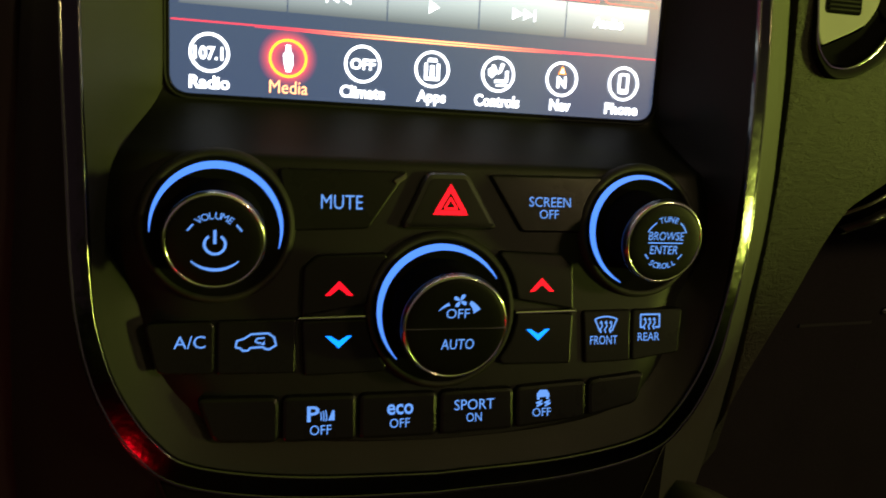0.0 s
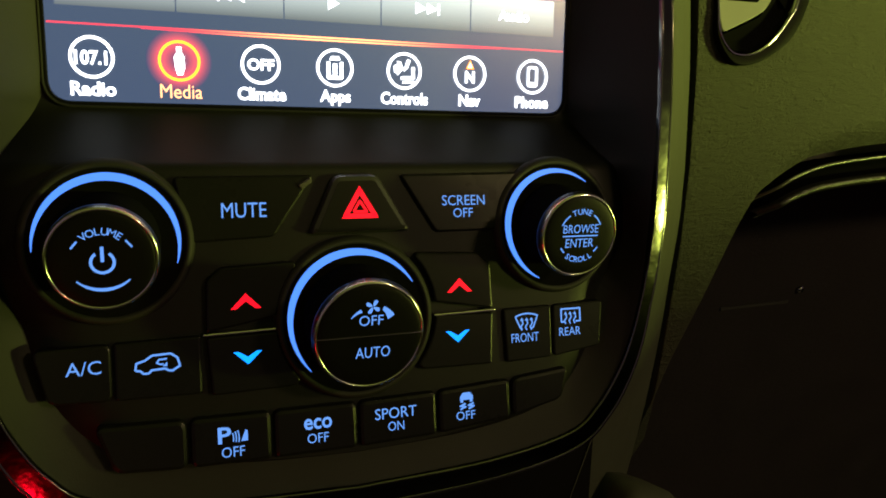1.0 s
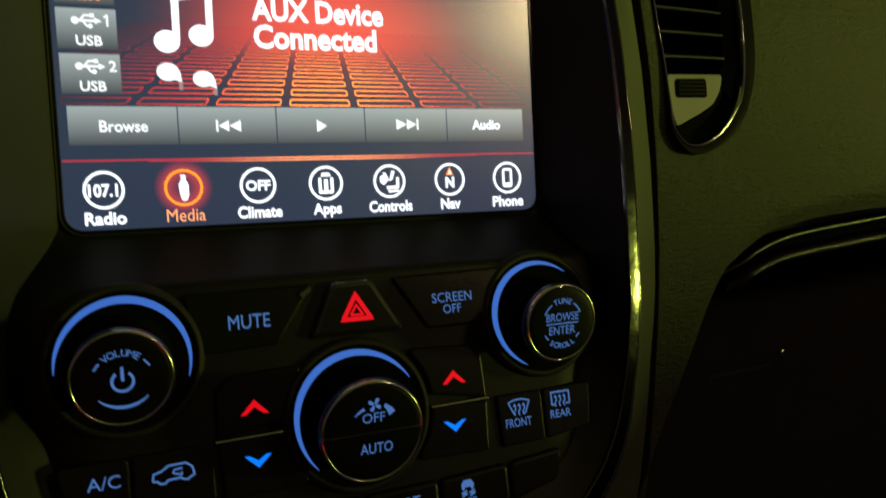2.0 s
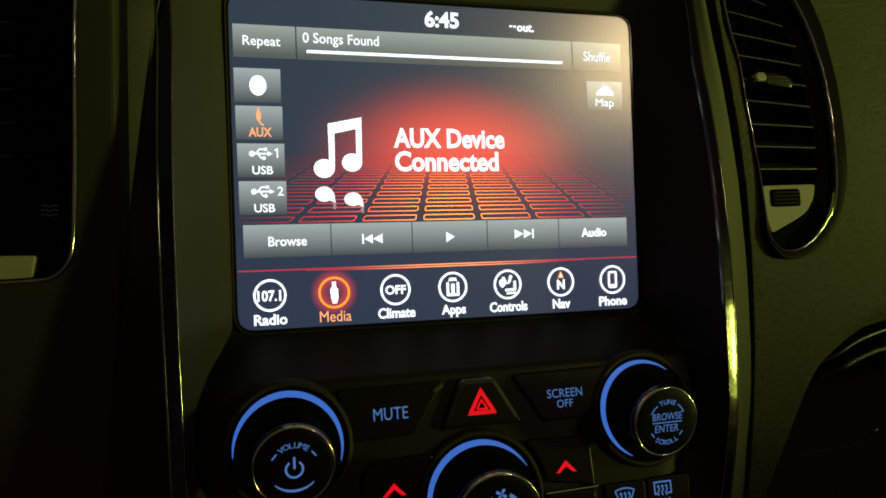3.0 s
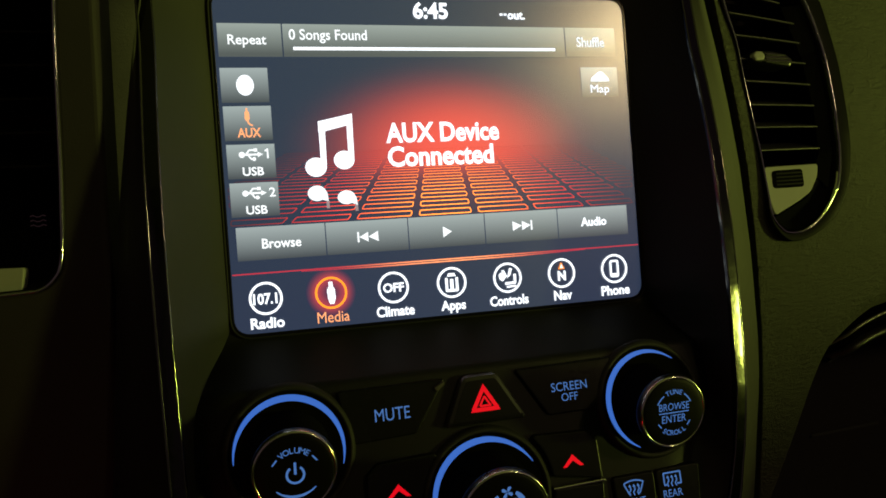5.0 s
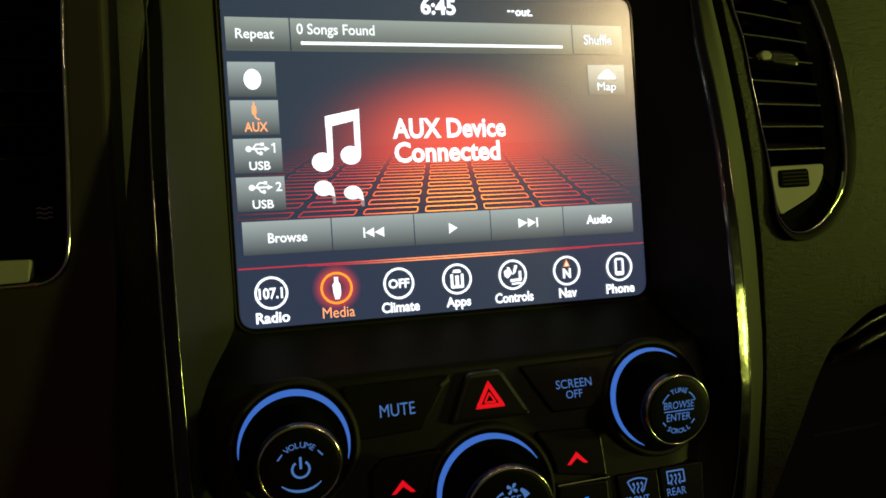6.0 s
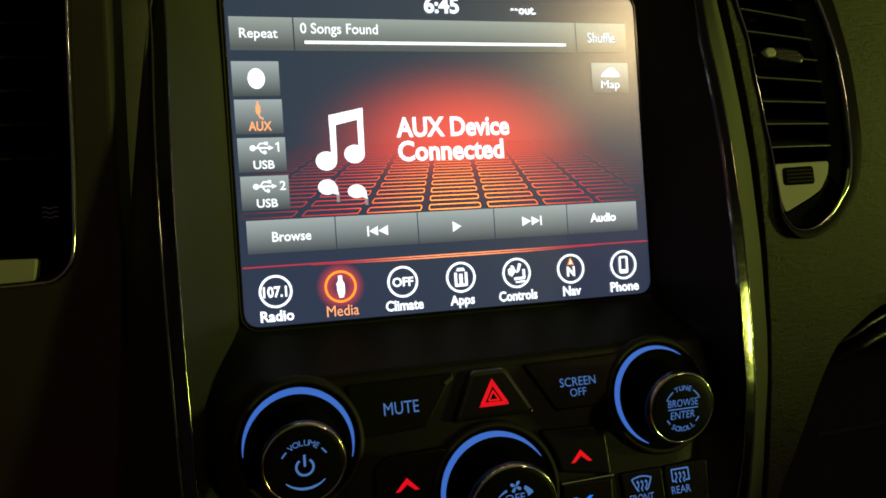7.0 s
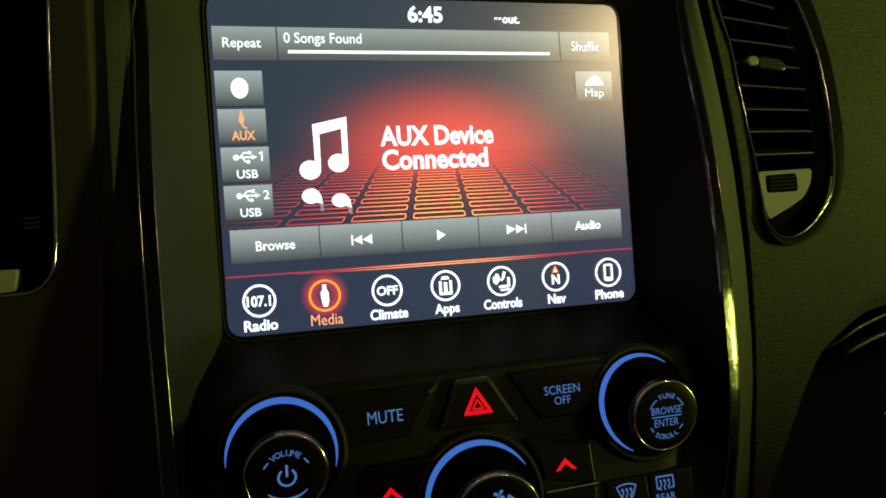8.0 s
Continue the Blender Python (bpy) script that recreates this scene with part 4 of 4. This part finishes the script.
slab(bm, [(x, z) for x, z in edge_line] + seam_line[2:] + [(420, 120)], [offset(vent_line, 0.3)], -20.5, 0.6)
# the pad rolls under above the glove box
for v in bm.verts:
    if v.co.x > 178:
        d = v.co.z - float(np.interp(v.co.x, [p[0] for p in low_edge], [p[1] for p in low_edge]))
        fade = min(1.0, (v.co.x - 178) / 30)
        v.co.y += 11 * fade * max(0.0, 1 - max(0.0, d) / 12) ** 2
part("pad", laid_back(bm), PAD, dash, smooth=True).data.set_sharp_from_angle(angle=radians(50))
# dark backing behind the seam and the recess under the pad
back = thing("dash_carrier", (180, 12, -100), "black plastic dashboard carrier behind the pad", "dashboard", kind="structure")
bm = bmesh.new()
loft(bm, [[(110, 8, z), (150, 8, z), (260, 10, z), (430, 18, z)] for z in (130, 0, -60, -72)])
part("carrier", bm, DARKPAD, back)

glove = thing("glove_box", (360, 120, -180), "closed black glove box under the dashboard pad", "glove box")
bm = bmesh.new()
door = rounded([(120, -420), (700, -420), (700, -92), (300, -92), (230, -110), (190, -150)], 18, 6)


def under(z):
    return 124 + 0.33 * (-100 - z)


rows = [[(x, under(z) + d, z) for x, z in offset(door, -e)] for d, e in ((14, 0), (3, 0), (0.8, 1), (0, 3))]
g = loft(bm, rows, True)
bm.faces.new(g[-1])
part("door", bm, DARKPAD, glove)
# the padded grip over the door: two rolls, one above the other, and its underside back to the door
lip = [(p[0], p[1], p[2]) for p in curve_through([(196, 16, -99), (202, 8, -93.5), (209, 6, -89), (218, 6, -85.8), (228, 6, -83.3), (242, 6, -81.3), (266, 6, -79), (330, 7, -74.5), (520, 9, -66)], 6)]
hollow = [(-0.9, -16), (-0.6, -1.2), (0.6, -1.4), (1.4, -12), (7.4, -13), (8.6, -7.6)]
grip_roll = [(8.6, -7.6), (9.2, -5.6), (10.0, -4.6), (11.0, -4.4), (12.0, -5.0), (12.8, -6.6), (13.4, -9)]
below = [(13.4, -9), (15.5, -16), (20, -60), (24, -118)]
welt = [(0.75 * math.cos(radians(a)), -0.6 + 0.75 * math.sin(radians(a))) for a in range(0, 360, 36)]
# hollow in dead black: its shade is put into the colour
part("door_lip", join_meshes(swept(lip, hollow), swept(lip, below)), DEADBLACK, glove, "hollow under the pad, its shade in the black colour")
part("grip_roll", swept(lip, grip_roll), LIP, glove, "rolled grained grip", smooth=True)
part("welt", swept(lip, welt + welt[:1]), WELT, glove, "thin stitched welt", smooth=True)
# raised bead added in place of the highlight along the door gap
seamline = [(x, under(-188) - 0.4, -189 + (x - 304) * 0.027) for x in range(304, 366, 4)]
part("door_seam", swept(seamline, [(-1.3, -1), (-1.0, 0.5), (1.0, 0.5), (1.3, -1)]), SATIN, glove)
# catch added where a single glint suggests a lock
part("catch", turned([(2.8, -1), (2.6, 1.6), (1.8, 2.4), (0.5, 2.6)], 371, -178, under(-178), 20), CHROME, glove, "small chrome catch", smooth=True)

console = thing("center_console", (112, 10, -230), "dark plastic side of the centre console below the stack", "console")
bm = bmesh.new()
rows = []
for y, top, grow in ((-34, -214, 0.7), (-33, -208, 0.95), (-28, -203, 1.0), (-10, -206, 1.0), (30, -216, 1.0), (80, -232, 1.0)):
    rows.append([(115 + (x - 115) * grow, y, z) for x, z in ((102, -330), (102, top - 8), (104, top - 3), (108, top), (116, top - 2.5), (124, top - 5), (128, top - 9), (128, -330))])
grid = loft(bm, rows)
bm.faces.new(grid[0])
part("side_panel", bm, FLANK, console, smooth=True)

# ---- air vents ----
vent = thing("air_vent", (150, -18, 20), "black louvred air vent with chrome rim and silver thumbwheel plate", "air vent", "dashboard air vents")


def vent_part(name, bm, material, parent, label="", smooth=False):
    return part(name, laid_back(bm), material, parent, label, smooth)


chrome_line = closed_curve(RIM)
bm = bmesh.new()
loft(bm, [[(x, y, z) for x, z in offset(vent_line, o)] for o, y in ((0.25, -14), (0.25, -20.5), (0.05, -20.8), (-0.25, -20.9))], True)
face = [bm.verts.new((x, -20.2, z)) for x, z in offset(chrome_line, 0.3)]
ends = [e for e in bm.edges if e.is_boundary and all(v.co.y < -20.85 for v in e.verts)] + [bm.edges.new((face[q - 1], face[q])) for q in range(len(face))]
bmesh.ops.bridge_loops(bm, edges=ends)
vent_part("rim", bm, RIMBLACK, vent, "satin black plastic rim", smooth=True)
chrome_run = [(x, -20.2, z) for x, z in chrome_line]
vent_part("chrome_rim", swept(chrome_run, [(0.55, -3.0), (0.55, 0.1), (0.3, 0.5), (-0.1, 0.55), (-0.5, 0.1), (-0.5, -3)], True), CHROME, vent, "narrow chrome rim", smooth=True)
bm = bmesh.new()
inner = offset(chrome_line, -0.7)
g = loft(bm, [[(x, -18.5, z) for x, z in inner], [(x, -8, z) for x, z in offset(inner, -1.5)], [(x, 26, z) for x, z in offset(inner, -3)]], True)
bm.faces.new(g[-1])
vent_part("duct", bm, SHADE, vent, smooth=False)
LEFT = [(123.5, 75), (125, 65.5), (127.0, 56), (129.4, 46.4), (131.3, 36.1), (133.2, 26.5), (135.1, 16.1), (136.4, 6.2), (137.6, -3.9)]
RIGHT = [(146, 70), (154.6, 61), (161.6, 52), (163.8, 43.4), (166.5, 34.3), (168, 24.8), (169.5, 15.4), (170.4, 6), (170.6, -3.7)]
for (x0, z0), (x1, z1) in zip(LEFT, RIGHT):
    bm = bmesh.new()
    rows = []
    for s in (0, 0.25, 0.5, 0.75, 1):
        x, z = x0 + (x1 - x0) * s, z0 + (z1 - z0) * s
        y = -18.2 + 1.4 * s * s
        rows.append([(x, y + 16, z + 5.0), (x, y + 0.5, z + 0.5), (x, y, z + 0.1), (x, y, z - 0.15), (x, y + 0.4, z - 0.35), (x, y + 16, z + 3.8)])
    loft(bm, rows, True)
    vent_part("slat", bm, SLAT, vent)
bm = bmesh.new()
g = loft(bm, [[(x, -17.6, z) for x, z in [(165, 60), (171.5, 40), (175.5, 16), (176.5, -6), (173, -22)]], [(x, -14.5, z) for x, z in [(157, 60), (166, 38), (171, 14), (172, -6), (168, -14)]], [(x, 14, z) for x, z in [(156, 60), (165, 38), (170, 14), (170, -6), (166, -14)]]])
vent_part("side_cheek", bm, GLOSS, vent)
vent_part("slide_tab", tile(rounded([(135, 34.2), (141, 33.4), (154.6, 31.8), (156, 35.0), (152, 37.6), (145, 38.8), (137, 38.6), (134.8, 37.4)], 1.6), lambda o: (lambda x, z: (x, -18.0 - o, z)), 3.4, 1.2, -8), KEY, vent)
for j in range(3):
    vent_part("tab_rib", tile(rounded([(141, 33.4 + 1.5 * j), (153.5 - j, 33.3 + 1.5 * j), (153.5 - j, 34.0 + 1.5 * j), (141, 34.1 + 1.5 * j)], 0.3, 2), lambda o: (lambda x, z: (x, -20.9 - o, z)), 1.1, 0.3, -1), KEY, vent)
vent_part("tab_tip", tile(rounded([(134.4, 36.6), (136.2, 38.4), (139.4, 38.4), (141.0, 36.6), (140.4, 34.6), (136.0, 34.4)], 0.8), lambda o: (lambda x, z: (x, -20.6 - o, z)), 1.4, 0.8, -1), PLATE, vent, "satin silver tab")
plate = vent_part("plate", tile(rounded([(139.0, -11.2), (168, -10.7), (166.8, -17.0), (162.8, -23.2), (156.4, -26.8), (143.4, -32.6), (141.2, -26.5)], 2.0), lambda o: (lambda x, z: (x, -17.2 - o, z)), 0.9, 0.4, -6), PLATE, vent, "satin silver plate")
vent_part("wheel_slot", tile(rounded([(143.2, -20.8), (159.6, -20.6), (159.0, -12.6), (142.9, -13.0)], 1.8), lambda o: (lambda x, z: (x, -17.6 - o, z)), 0.75, 0.2, -1), DEADBLACK, plate)
for j in range(4):
    vent_part("wheel_rib", tile(rounded([(144.4, -19.6 + 1.6 * j), (158.2, -19.4 + 1.6 * j), (158.2, -18.6 + 1.6 * j), (144.4, -18.8 + 1.6 * j)], 0.3, 2), lambda o: (lambda x, z: (x, -18.2 - o, z)), 0.7, 0.3, -1), SHADE, plate)
bm = bmesh.new()
g = loft(bm, [[(x, -17.5, z) for x, z in [(143, -33.5), (151, -30.2), (160.5, -25.8), (167.5, -17.5)]], [(x, -15.2, z) for x, z in [(147, -36), (154, -34.8), (164.5, -29.5), (171.5, -21)]], [(x, -18, z) for x, z in [(149, -39), (156, -38.8), (167, -32.4), (174.5, -23)]]])
vent_part("lower_channel", bm, DEADBLACK, vent, smooth=True)

# driver side: panel with shade put into its colour, and vent corner
LV = [(-135, 90), (-136.4, 40), (-137.3, 2), (-138, -16), (-138.4, -26), (-139.4, -33), (-141.2, -37), (-145.4, -40.6), (-152, -41.6), (-175, -42), (-215, -41), (-222, 20), (-215, 90), (-180, 96), (-142, 96)]
lv_line = closed_curve(LV)
ldash = tagged(new("dash_panel_left"), "black plastic dashboard panel on the driver side, shade in its colour", "dashboard", kind="structure")
ldash.matrix_world = STACK
ldash["at"] = [0.0, 0.0, 0.0]
bm = bmesh.new()
slab(bm, [(-124.5, 120), (-125.5, 60), (-126.5, 0), (-127.4, -60), (-129, -110), (-129, -170), (-127, -240), (-420, -240), (-420, 120)], [offset(lv_line, 1.0)], -19.0, 2.5)
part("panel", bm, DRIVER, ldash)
lvent = thing("air_vent", (-170, -18, 20), "air vent with narrow chrome rim on the driver side, slats darkened for shade", "air vent", "dashboard air vents")
run = [(x, -18.8, z) for x, z in offset(lv_line, -0.4)]
part("chrome_rim", swept(run, [(-0.7, -3), (-0.6, 0.4), (0, 0.8), (0.6, 0.4), (0.7, -3)], True), CHROME, lvent, "narrow chrome rim", smooth=True)
bm = bmesh.new()
inner = offset(lv_line, -1.2)
g = loft(bm, [[(x, -18.4, z) for x, z in inner], [(x, -10, z) for x, z in offset(inner, -2.0)], [(x, 24, z) for x, z in offset(inner, -4)]], True)
bm.faces.new(g[-1])
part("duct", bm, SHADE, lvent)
# slats darker than the passenger vent's: the shade is in their colour
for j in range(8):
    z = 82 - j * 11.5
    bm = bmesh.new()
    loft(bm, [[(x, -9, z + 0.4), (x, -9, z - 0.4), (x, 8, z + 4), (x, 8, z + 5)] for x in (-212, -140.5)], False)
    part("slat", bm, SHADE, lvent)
part("plate", tile(rounded([(-152, -40.4), (-151, -32.7), (-175, -32.2), (-175, -40.4)], 1.2), lambda o: (lambda x, z: (x, -16.0 - o, z)), 1.0, 0.4, -5), PLATE, lvent, "satin silver plate")
printed("airflow_mark", join(*[stroke([(-150 + 1.0 * q, -18.8 + 1.6 * r + 0.35 * math.sin(q * 1.9)) for q in range(6)], 0.35) for r in range(3)]), lambda x, z: (x, -9.6, z), DIMICON, lvent, "faint wavy airflow mark")

# ---- the cabin that closes the place ----


def box(name, x0, x1, y0, y1, z0, z1, material, label, category):
    me = bpy.data.meshes.new(name)
    bm = bmesh.new()
    bmesh.ops.create_cube(bm, size=1, matrix=Matrix.Translation(((x0 + x1) / 2, (y0 + y1) / 2, (z0 + z1) / 2)) @ Matrix.Diagonal((x1 - x0, y1 - y0, z1 - z0, 1)))
    bm.to_mesh(me)
    bm.free()
    me.materials.append(material)
    return tagged(new(name, me), label, category, kind="structure")


box("floor", -0.8, 0.8, -2.4, 0.75, 0.30, 0.35, TRIM, "dark carpeted cabin floor", "floor")
box("ceiling", -0.8, 0.8, -2.4, 0.45, 1.85, 1.89, CLOTH, "grey cloth headliner", "ceiling")
box("wall_front", -0.8, 0.8, 0.42, 0.46, 0.35, 1.12, TRIM, "dark bulkhead below the windscreen", "wall")
box("wall_rear", -0.8, 0.8, -2.4, -2.35, 0.35, 1.15, TRIM, "dark trim below the rear window", "wall")
box("wall_rear", -0.8, 0.8, -2.4, -2.35, 1.72, 1.85, TRIM, "dark trim above the rear window", "wall")
for x0, x1, name, word in ((0.8, 0.84, "wall_right", "passenger"), (-0.84, -0.8, "wall_left", "driver")):
    # unseen; the sill height is set so its shadow dims the lower dashboard
    for y0, y1, z0, z1 in ((-2.4, 0.46, 0.35, 0.955), (-2.4, 0.46, 1.82, 1.85), (0.25, 0.46, 0.91, 1.82), (-1.38, -1.28, 0.91, 1.82), (-2.4, -2.0, 0.91, 1.82)):
        box(name, x0, x1, y0, y1, z0, z1, TRIM, f"dark unseen wall and pillar beside the {word} windows", "wall")
